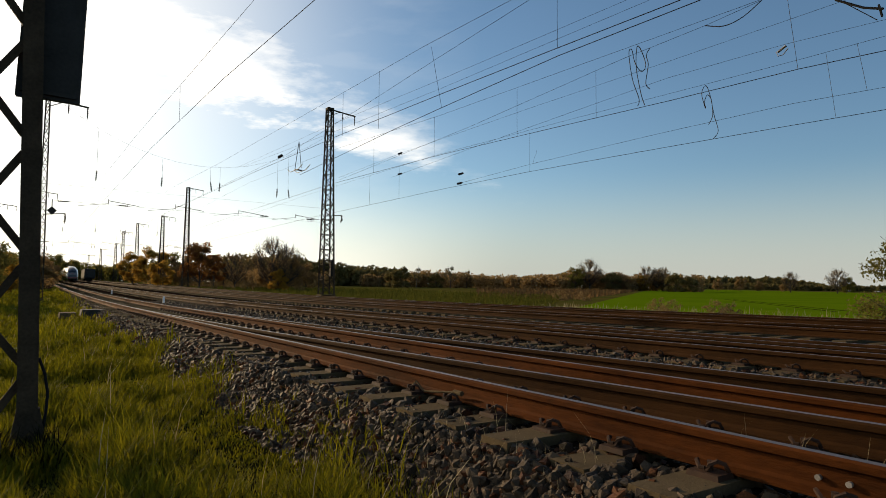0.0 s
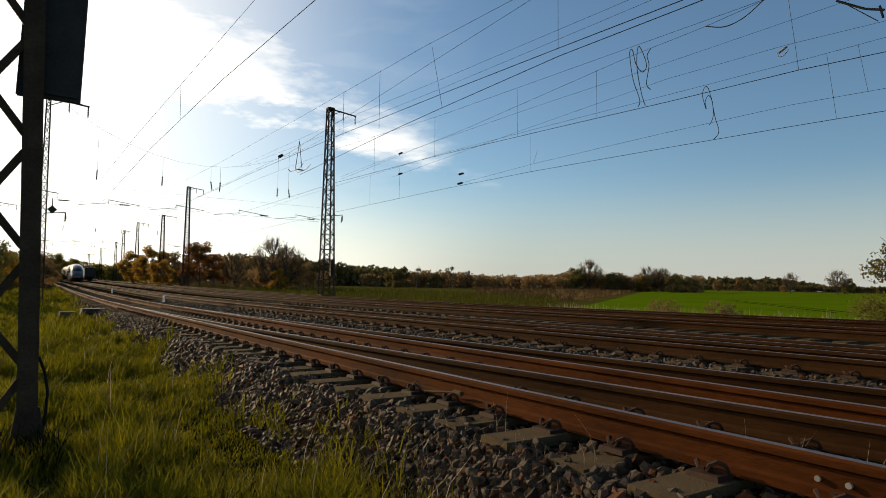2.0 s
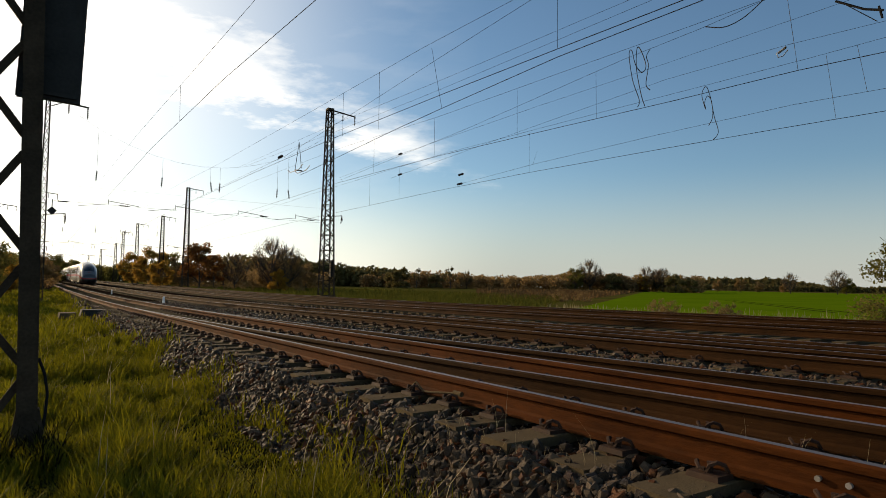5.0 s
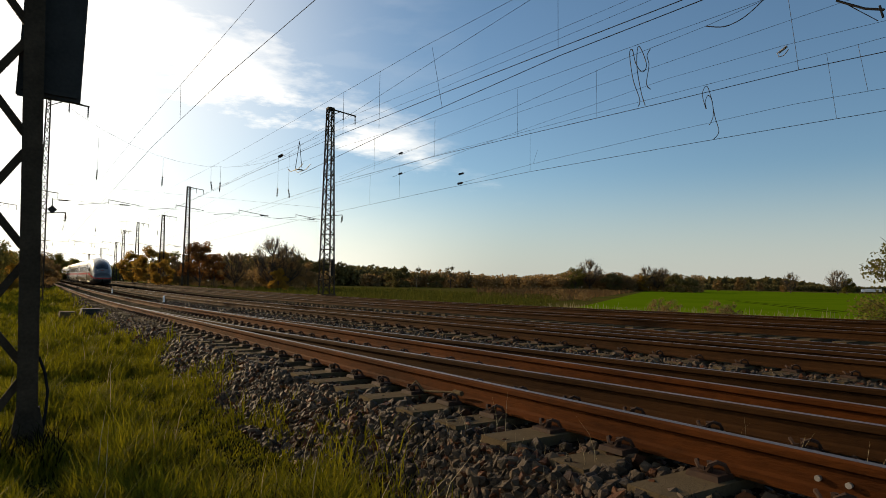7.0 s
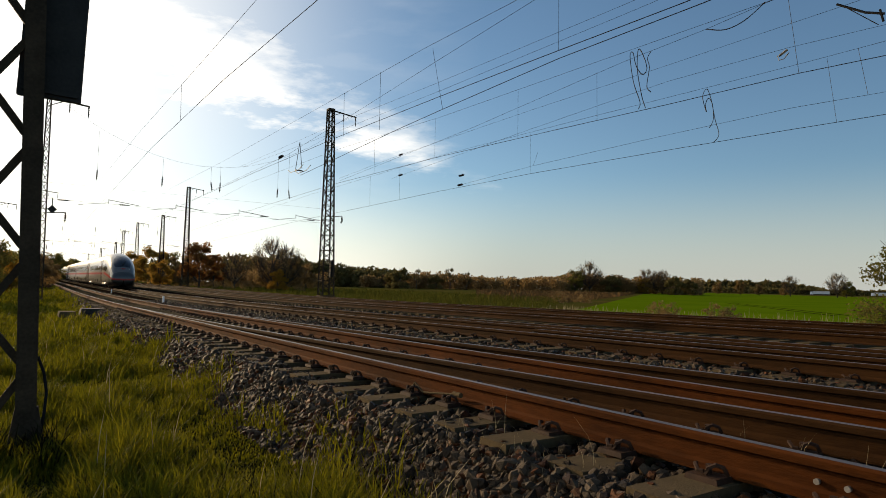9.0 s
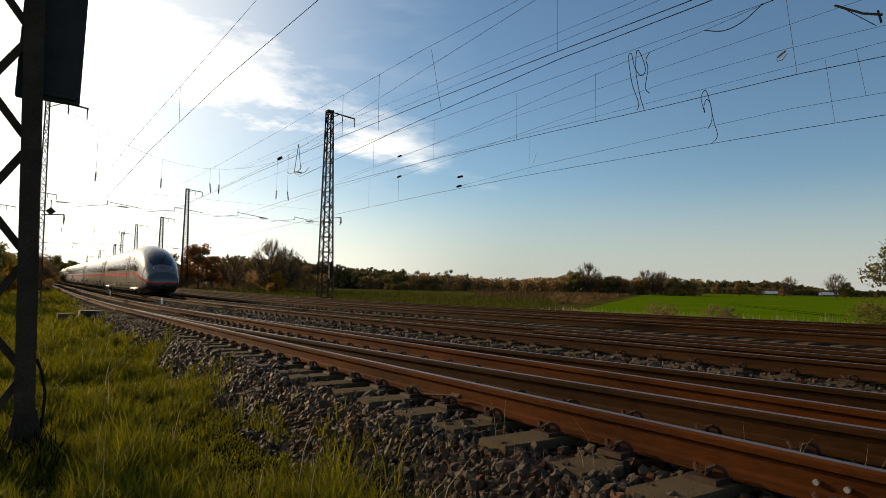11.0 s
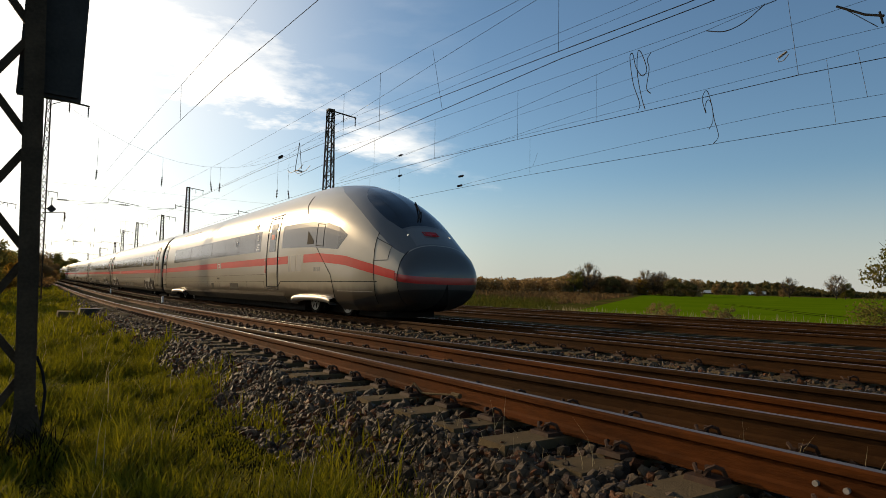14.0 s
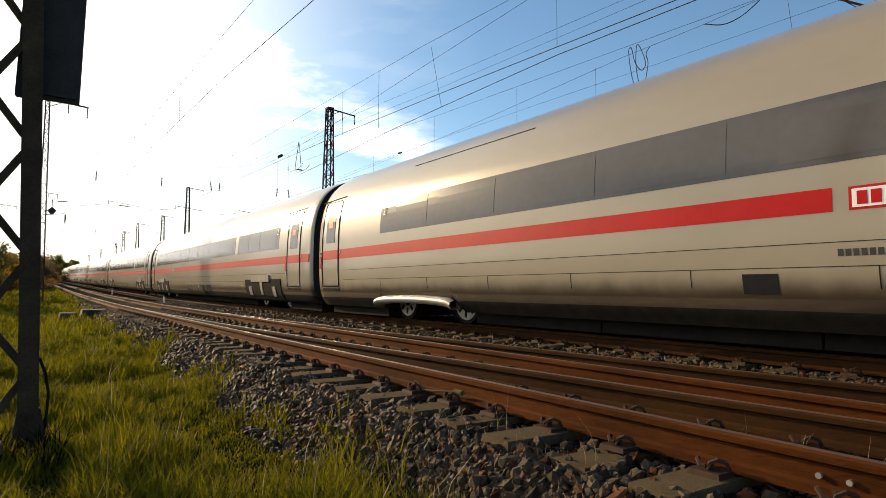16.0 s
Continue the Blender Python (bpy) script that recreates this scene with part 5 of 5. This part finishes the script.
for i in range(34):
    a = rr.uniform(0, 6.28)
    p = big_bush + Vector((rr.uniform(-1.3, 1.3), rr.uniform(-1.3, 1.3), rr.uniform(2.0, 3.0)))
    tw.tube([p, p + Vector((math.cos(a) * 0.4, math.sin(a) * 0.4, 0.6)), p + Vector((math.cos(a) * 0.7, math.sin(a) * 0.7, rr.uniform(0.7, 1.4)))], 0.012, 3, r_end=0.004)
tagged(tw.make("bush_twigs", M_BARK), "thin bare twigs standing out of a bush", "twigs", kind="stuff")
for bearing, dist, s in ((52.5, 42, 0.28), (53.6, 41, 0.25), (57, 37, 0.27), (58.2, 36, 0.24), (44.0, 70, 0.4), (46.2, 72, 0.35), (13.0, 105, 0.5), (14.5, 104, 0.45), (16, 102, 0.5), (20.5, 100, 0.4)):
    tree("shrub", spot(bearing, dist), s, bearing, "low brown shrub in dry grass", "shrubs", "shrub")


def wood(name, label, b0, b1, dist, heights, leaf, count, size, depth=25.0, seed=3):
    """A far belt of trees seen as one dark mass with an uneven top."""
    rng = np.random.default_rng(seed)
    n = max(12, int((b1 - b0) * dist / 57 / 1.6))
    centres, radii = [], []
    for i in range(n):
        t = (i + rng.random()) / n
        d = dist + depth * rng.random()
        p = spot(b0 + (b1 - b0) * t, d)
        h = float(np.interp(t, np.linspace(0, 1, len(heights)), heights)) * (0.8 + 0.3 * rng.random())
        for k in range(3):
            centres.append((p.x, p.y, p.z + h * (0.2 + 0.27 * k)))
            radii.append((3.2, 3.2, h * 0.27))
    v, f = leaf_cloud(np.array(centres), np.array(radii), count, size, rng)
    return tagged(new(name, bulk(name, v, f, M_LEAF[leaf])), label, "woods", kind="stuff")


wood("far_wood", "dark belt of autumn trees on the horizon", 14.0, 29.5, 235, (10, 11, 10, 8, 7), "dark", 16000, 0.8, seed=4)
wood("far_hedge", "brown hedge and low trees behind the meadow", 26, 45, 225, (5.0, 6, 6.5, 5, 5.5, 6), "brown", 20000, 0.45, seed=5)
wood("far_hedge", "brown hedge and low trees behind the field", 44, 56, 240, (7, 8, 6, 7, 6), "brown", 16000, 0.45, seed=6)
wood("far_hedge", "dark hedge and low trees behind the field", 54, 72, 840, (7, 8, 7, 7), "dark", 14000, 1.5, seed=7)
wood("far_hill_wood", "dark wooded hill on the horizon", 53, 65, 900, (12, 17, 18, 17, 15, 8), "dark", 26000, 2.2, 80, seed=8)
wood("far_wood", "hazy belt of trees beyond the line", 2.0, 9.5, 330, (8, 8, 9, 10), "olive", 12000, 0.6, seed=9)
wood("far_wood", "dark trees along the verge side of the line", -9.0, 0.8, 130, (9, 8, 6, 5), "olive", 14000, 0.4, seed=10)


wood("far_hedge", "low brown hedge beyond the line", 8.5, 23.0, 150, (4.0, 4.5, 4, 4), "brown", 9000, 0.3, 8.0, seed=11)


def field():
    b, rows = Build(), []
    for i in range(40):
        x = 33.5 + 420 * (i / 39) ** 2
        top = 33 + (x - 33.5) * 0.76
        rows.append([(x, y, float(ground_height(x, y)) + 0.05) for y in np.linspace(-80, top, 12)])
    b.sheet(rows, flip=True)
    return tagged(b.make("field", M_FIELD), "bright green young crop field", "field", kind="structure")


field()
# tractor lanes in the crop
ln = Build()
for off in (0.0, 2.0):
    ln.sheet([[(44 + off + s * 0.60, 20 + s * 0.5, float(ground_height(44 + off + s * 0.60, 20 + s * 0.5)) + 0.06), (44.5 + off + s * 0.60, 20 + s * 0.5, float(ground_height(44.5 + off + s * 0.6, 20 + s * 0.5)) + 0.06)] for s in range(0, 70, 5)])
tagged(ln.make("tractor_lane", M_SOIL), "dark wheel tracks through the crop", "wheel tracks", kind="structure")


# ---- far road traffic ----
def far_truck(name, label):
    t = root(name, label, "truck", "trucks on the far road")
    b = Build()
    b.box((-1.27, -6.8, 1.1), (1.27, 6.8, 3.9), taper=0.05)
    b.make("trailer", M_PLASTER, t)
    b = Build()
    b.box((-1.2, -9.4, 0.6), (1.2, -7.2, 3.5), taper=0.15)
    b.make("cab", M_PRINT, t)
    for y in (-8.4, -5.2, 3.6, 4.9, 6.2):
        b = Build()
        b.lathe([(-1.2, 0.5), (1.2, 0.5)], (0, y, 0.5), 12)
        b.make("wheel", M_UNDER, t)
    return t


def far_car():
    t = root("car", "small pale car on the far road", "car", "cars on the far road")
    b = Build()
    b.box((-0.85, -2.1, 0.3), (0.85, 2.1, 0.95), taper=0.06)
    b.make("body", M_PRINT, t)
    b = Build()
    b.box((-0.75, -1.0, 0.95), (0.75, 1.5, 1.5), taper=0.2)
    b.make("cabin", M_GLASS, t)
    for y in (-1.35, 1.35):
        b = Build()
        b.lathe([(-0.86, 0.32), (0.86, 0.32)], (0, y, 0.32), 12)
        b.make("wheel", M_UNDER, t)
    return t


TRUCKS = [(far_truck("truck", "white box truck on the far road"), 9.0), (far_truck("truck", "white box truck on the far road"), 11.4)]
CARS = [(far_car(), 2.0), (far_car(), 1.0)]
ROAD_A, ROAD_B = Vector((664.0, 262.0, 0)), Vector((595.0, 392.0, 0))


def road_pose(run):
    """Along the far road, metres from its right end."""
    d = (ROAD_B - ROAD_A).normalized()
    p = ROAD_A + d * run
    return Matrix.Translation((p.x, p.y, float(ground_height(p.x, p.y)) + 0.1)) @ Matrix.Rotation(math.atan2(d.x, -d.y) , 4, "Z")


rd = Build()
dd = (ROAD_B - ROAD_A).normalized()
nn = Vector((-dd.y, dd.x, 0))
rd.sheet([[tuple(Vector((q.x, q.y, float(ground_height(q.x, q.y)) + 0.07))) for q in (ROAD_A + dd * s - nn * 4, ROAD_A + dd * s + nn * 4)] for s in range(-400, 700, 20)])
tagged(rd.make("road", M_BED), "narrow grey country road beyond the field", "road", kind="structure")

# ---- parked wagon far down the second track, markers and small line-side things ----
wg = root("goods_wagon", "dark goods wagon standing on the second track", "wagon", at=(13.7, 205, rise1(205)))
b = Build()
b.box((-1.4, 0, 1.1), (1.4, 14, 3.6), taper=0.08)
b.make("body", M_BOARD, wg)
for y in (2.0, 3.8, 10.2, 12.0):
    b = Build()
    b.lathe([(-0.8, 0.46), (0.8, 0.46)], (0, y, 0.46), 14)
    b.make("wheel", M_UNDER, wg)
b = Build()
b.box((-1.3, 0, 0.8), (1.3, 14, 1.1))
b.make("underframe", M_UNDER, wg)
for x, y in ((5.9, 36.0), (5.9, 62.0)):
    b = Build()
    b.box((-0.05, -0.05, -0.1), (0.05, 0.05, 0.4), taper=0.008)
    ob = b.make("marker_post", M_PRINT)
    ob.location = on_ground(x, y)
    tagged(ob, "short white marker post in the ballast", "post", "marker posts")
ds = Build()
ds.box((-0.2, -0.02, -0.2), (0.2, 0.02, 0.2), 0, Matrix.Rotation(radians(45), 4, "Y"))
ds.tube([(0, 0, 0.28), (0, 0, 0.75)], 0.03, 5)
ds.tube([(-0.8, 0, 0.0), (-0.2, 0, 0.0)], 0.02, 5)
ob = ds.make("diamond_sign", M_BOARD)
ob.location = (0.85, 47.6, 5.75)
tagged(ob, "dark diamond-shaped sign fixed to a lattice mast", "sign")
pm = root("point_machine", "low grey point machine with rods beside the turnout", "point machine", at=(1.95, 27.0, -0.36))
b = Build()
b.box((-0.42, -0.5, 0), (0.42, 0.5, 0.26), taper=0.05)
b.make("casing", M_BOARD, pm)
b = Build()
b.tube([(0.4, -0.2, 0.1), (1.1, -0.2, 0.12)], 0.03, 6)
b.make("rod", M_RUST, pm)
b = Build()
b.box((-1.1, -0.9, -0.05), (-0.55, 0.6, 0.16), taper=0.03)
b.make("concrete_trough", M_CONCRETE, pm)
b = Build()
b.tube([(2.70, 4.62, -0.16), (2.71, 4.50, -0.07), (2.71, 4.38, -0.13), (2.71, 4.25, -0.12), (2.74, 3.95, -0.09)], 0.009, 6)
b.lathe([(-0.05, 0.02), (0.05, 0.02)], (2.74, 3.93, -0.09), 8, axis="y")
tagged(b.make("bond_cable", M_CONCRETE), "short bare bond cable clamped to the rail", "cable")
for y in (1.36, 1.24):
    b = Build()
    b.lathe([(-0.012, 0.013), (0.012, 0.012)], (2.805, y, -0.09), 10)
    tagged(b.make("web_bolt", M_STEEL), "bright bolt in the rail's web", "bolt", "rail bolts")
for i, (x, y, z, w) in enumerate(((-0.34, 5.35, 0.12, 0.42), (-0.36, 5.2, 0.05, 0.46), (-0.33, 5.05, -0.02, 0.4))):
    b = Build()
    b.box((-w / 2, -0.10, 0), (w / 2, 0.10, 0.06), taper=0.008)
    ob = b.make("concrete_slab", M_CONCRETE)
    ob.matrix_basis = Matrix.Translation(on_ground(x, y) + Vector((0, 0, max(z, 0.0)))) @ Matrix.Rotation(0.1 * i, 4, "Z")
    tagged(ob, "weathered concrete slab lying in the grass", "slab", "slabs by the mast")



# ---- grass ----
def grass(name, count, xr, yr, h0, h1, mat, seed, label, power=1.0, lean=0.5, width=0.006, keep=None):
    rng = np.random.default_rng(seed)
    x = xr[0] + (xr[1] - xr[0]) * rng.random(count)
    y = yr[0] + (yr[1] - yr[0]) * rng.random(count) ** power
    if keep is not None:
        ok = keep(x, y, rng)
        x, y = x[ok], y[ok]
    n = len(x)
    z = ground_height(x, y) - 0.01
    patch = np.array([noise.noise((a * 1.1, c * 0.7, 0)) + 0.7 * noise.noise((a * 4.2, c * 3.1, 5)) for a, c in zip(x, y)])
    h = (h0 + (h1 - h0) * rng.random(n)) * np.clip(1 + 1.9 * patch, 0.3, 2.4)
    a = rng.random(n) * 6.283
    d = np.stack([np.cos(a), np.sin(a), np.zeros(n)], 1)
    side = np.stack([-np.sin(a), np.cos(a), np.zeros(n)], 1) * (width * (1 + y / 9))[:, None]
    p = np.stack([x, y, z], 1)
    up = np.array([0, 0, 1.0])
    bend = (lean * h * (0.3 + rng.random(n)))[:, None] * d
    mid, tip = p + up * (h * 0.6)[:, None] + bend * 0.35, p + up * h[:, None] + bend
    v = np.stack([p - side, p + side, mid + side * 0.7, mid - side * 0.7, tip], 1).reshape(-1, 3)
    k = np.arange(n)[:, None] * 5
    f = np.concatenate([k + [0, 1, 2], k + [0, 2, 3], k + [3, 2, 4]])
    ob = new(name, bulk(name, v, f, mat))
    return tagged(ob, label, "grass", kind="stuff")


def verge(x, y, rng):
    edge = TOE + 0.12 * np.sin(y * 1.7) + 0.35 * (rng.random(len(x)) ** 3) + np.clip((y - 12) * 0.006, 0, 0.5)
    return x < edge


grass("verge_grass", 150000, (-3.5, 2.3), (2.0, 16), 0.05, 0.16, M_GRASS, 1, "lush green grass on the sunlit verge", 1.6, 0.7, 0.004, verge)
grass("verge_grass", 80000, (-7, 2.6), (12, 90), 0.09, 0.22, M_GRASS, 2, "lush green grass on the sunlit verge", 1.5, 0.6, 0.006, verge)
grass("dry_grass", 380, (-2, 2.2), (2.6, 30), 0.12, 0.32, M_STRAW, 3, "dry pale stalks among the grass", 1.8, 0.5, 0.0025, verge)
grass("meadow_grass", 60000, (21.5, 60), (24, 120), 0.15, 0.4, M_MEADOW_GRASS, 4, "green meadow strip beyond the tracks", 1.2, 0.5, 0.006, lambda x, y, g: y > 0.95 * x + 4)
grass("dry_reeds", 50000, (44, 170), (50, 160), 0.25, 0.5, M_REED, 5, "brown dry reeds behind the meadow", 1.0, 0.3, 0.006, lambda x, y, g: (y > 0.75 * x + 12) & (y < 1.35 * x))
grass("dry_grass", 1500, (24, 36), (8, 36), 0.12, 0.3, M_STRAW, 6, "dry pale grass along the field's edge", 1.0, 0.4, 0.004)
grass("dry_grass", 7, (3.0, 3.5), (1.3, 2.2), 0.15, 0.28, M_STRAW, 9, "a few dry stalks growing between the rails", 1.0, 0.5, 0.0012)
grass("dry_grass", 60, (1.9, 2.5), (2.2, 3.4), 0.15, 0.3, M_STRAW, 10, "a few dry stalks growing in the ballast", 1.0, 0.6, 0.0012)
grass("verge_grass", 30000, (-9, 1.8), (-9, 2.2), 0.06, 0.18, M_GRASS, 7, "lush green grass on the sunlit verge", 1.0, 0.7, 0.006)


M_WEED = stuff_mat("dark_weeds", (0.008, 0.008, 0.004), (0.03, 0.024, 0.01), 3, 0.9, spec=0.0, per_island=0.6)
grass("dark_weeds", 420, (-0.5, 0.26), (5.1, 5.85), 0.08, 0.22, M_WEED, 12, "dark dead weeds tangled round the mast's foot", 1.0, 0.9, 0.004)
# near-black stems added to stand in for shade in the grass's hollows
grass("dark_weeds", 700, (0.2, 1.9), (2.3, 4.6), 0.05, 0.16, M_WEED, 13, "near-black stems that darken the hollows low in the grass", 1.0, 1.0, 0.003)
grass("tall_grass", 5000, (-1.4, 1.7), (2.4, 6.5), 0.16, 0.30, M_GRASS, 14, "taller tufts of green grass catching the sun", 1.2, 0.9, 0.003, lambda x, y, g: np.sin(x * 5.1 + 1.3 * np.sin(y * 2.7)) * np.sin(y * 3.3 + x) > 0.45)


# ---- ballast stones ----
ICO_V = np.array([(0, 0, 1), (0.894, 0, 0.447), (0.276, 0.851, 0.447), (-0.724, 0.526, 0.447), (-0.724, -0.526, 0.447), (0.276, -0.851, 0.447),
                  (0.724, 0.526, -0.447), (-0.276, 0.851, -0.447), (-0.894, 0, -0.447), (-0.276, -0.851, -0.447), (0.724, -0.526, -0.447), (0, 0, -1)])
ICO_F = np.array([(0, 1, 2), (0, 2, 3), (0, 3, 4), (0, 4, 5), (0, 5, 1), (1, 6, 2), (2, 7, 3), (3, 8, 4), (4, 9, 5), (5, 10, 1),
                  (2, 6, 7), (3, 7, 8), (4, 8, 9), (5, 9, 10), (1, 10, 6), (11, 7, 6), (11, 8, 7), (11, 9, 8), (11, 10, 9), (11, 6, 10)])


def stones(name, count, xr, yr, size, seed, parent, power=1.0, drop=0.0):
    rng = np.random.default_rng(seed)
    x = xr[0] + (xr[1] - xr[0]) * rng.random(count)
    y = yr[0] + (yr[1] - yr[0]) * rng.random(count) ** power
    z = ground_height(x, y) + rng.normal(0.0, 0.014, count) + drop
    r = size * (0.55 + 0.8 * rng.random(count) ** 1.5)
    shape = ICO_V[None] * (1 + 0.38 * rng.uniform(-1, 1, (count, 12, 1))) * rng.uniform(0.6, 1.25, (count, 1, 3))
    q = rng.normal(size=(count, 4))
    q /= np.linalg.norm(q, axis=1)[:, None]
    w, i, j, k = q.T
    rot = np.stack([1 - 2 * (j * j + k * k), 2 * (i * j - k * w), 2 * (i * k + j * w), 2 * (i * j + k * w), 1 - 2 * (i * i + k * k), 2 * (j * k - i * w),
                    2 * (i * k - j * w), 2 * (j * k + i * w), 1 - 2 * (i * i + j * j)], 1).reshape(-1, 3, 3)
    v = np.einsum("nab,nvb->nva", rot, shape) * r[:, None, None] + np.stack([x, y, z], 1)[:, None]
    f = (ICO_F[None] + np.arange(count)[:, None, None] * 12).reshape(-1, 3)
    ob = new(name, bulk(name, v.reshape(-1, 3), f, M_STONE))
    ob.parent = parent
    return tagged(ob, kind="stuff")


ballast = tagged(new("ballast"), "loose dark grey and brown crushed ballast stones", "ballast", kind="structure")
stones("loose_stones", 14500, (1.62, 2.42), (1.6, 9.0), 0.033, 21, ballast, 1.3)
stones("loose_stones", 5000, (2.40, 2.95), (1.0, 9.0), 0.029, 28, ballast, 1.2, -0.03)
stones("loose_stones", 14000, (1.66, 2.5), (7.0, 60), 0.042, 22, ballast, 2.0)
stones("loose_stones", 6000, (2.95, 4.95), (0.5, 22), 0.034, 23, ballast, 1.2, -0.03)
stones("loose_stones", 22000, (5.1, 7.28), (1.5, 40), 0.036, 24, ballast, 1.7, 0.02)
stones("loose_stones", 9000, (1.66, 20.5), (-12, 1.7), 0.045, 27, ballast)
stones("loose_stones", 9000, (7.4, 13.0), (3, 40), 0.042, 25, ballast, 1.4, -0.02)
stones("loose_stones", 9000, (13.0, 20.8), (6, 60), 0.05, 26, ballast, 1.4, -0.02)


def single_stones():
    rng = random.Random(5)
    kinds = []
    for k in range(8):
        g = np.random.default_rng(40 + k)
        v = ICO_V * (1 + 0.38 * g.uniform(-1, 1, (12, 1))) * g.uniform(0.65, 1.2, (1, 3))
        kinds.append(bulk("stone", v, ICO_F, M_STONE_ONE))
    for _ in range(290):
        x, y = rng.uniform(1.8, 2.7), 1.9 + 3.2 * rng.random()
        ob = new("stone", rng.choice(kinds))
        ob.parent = ballast
        s = rng.uniform(0.026, 0.048)
        ob.location = (x, y, float(ground_height(x, y)) + s * 0.55)
        ob.rotation_euler, ob.scale = (rng.uniform(0, 6), rng.uniform(0, 6), rng.uniform(0, 6)), (s, s, s)


single_stones()


def motions():
    times = [i * 0.5 for i in range(33)]
    for car, offset in TRAIN:
        walk(car, [(t, car_pose(nose_place(t) + offset)) for t in times])
    for truck, t0 in TRUCKS:
        walk(truck, [(t, road_pose(46.5 + 20.6 * (t - t0))) for t in times])
    for car, t0 in CARS:
        walk(car, [(t, road_pose(48.5 + 23.5 * (t - t0))) for t in times])
    # wheels roll without slipping
    for wheel in WHEELS[:8]:
        place = wheel.matrix_basis.translation.copy()
        steps = [i * (1.0 / 30) * 1 for i in range(481)]
        walk(wheel, [(t, Matrix.Translation(place) @ Matrix.Rotation((nose_place(0.0) - nose_place(t)) / 0.46, 4, "X")) for t in steps])


motions()
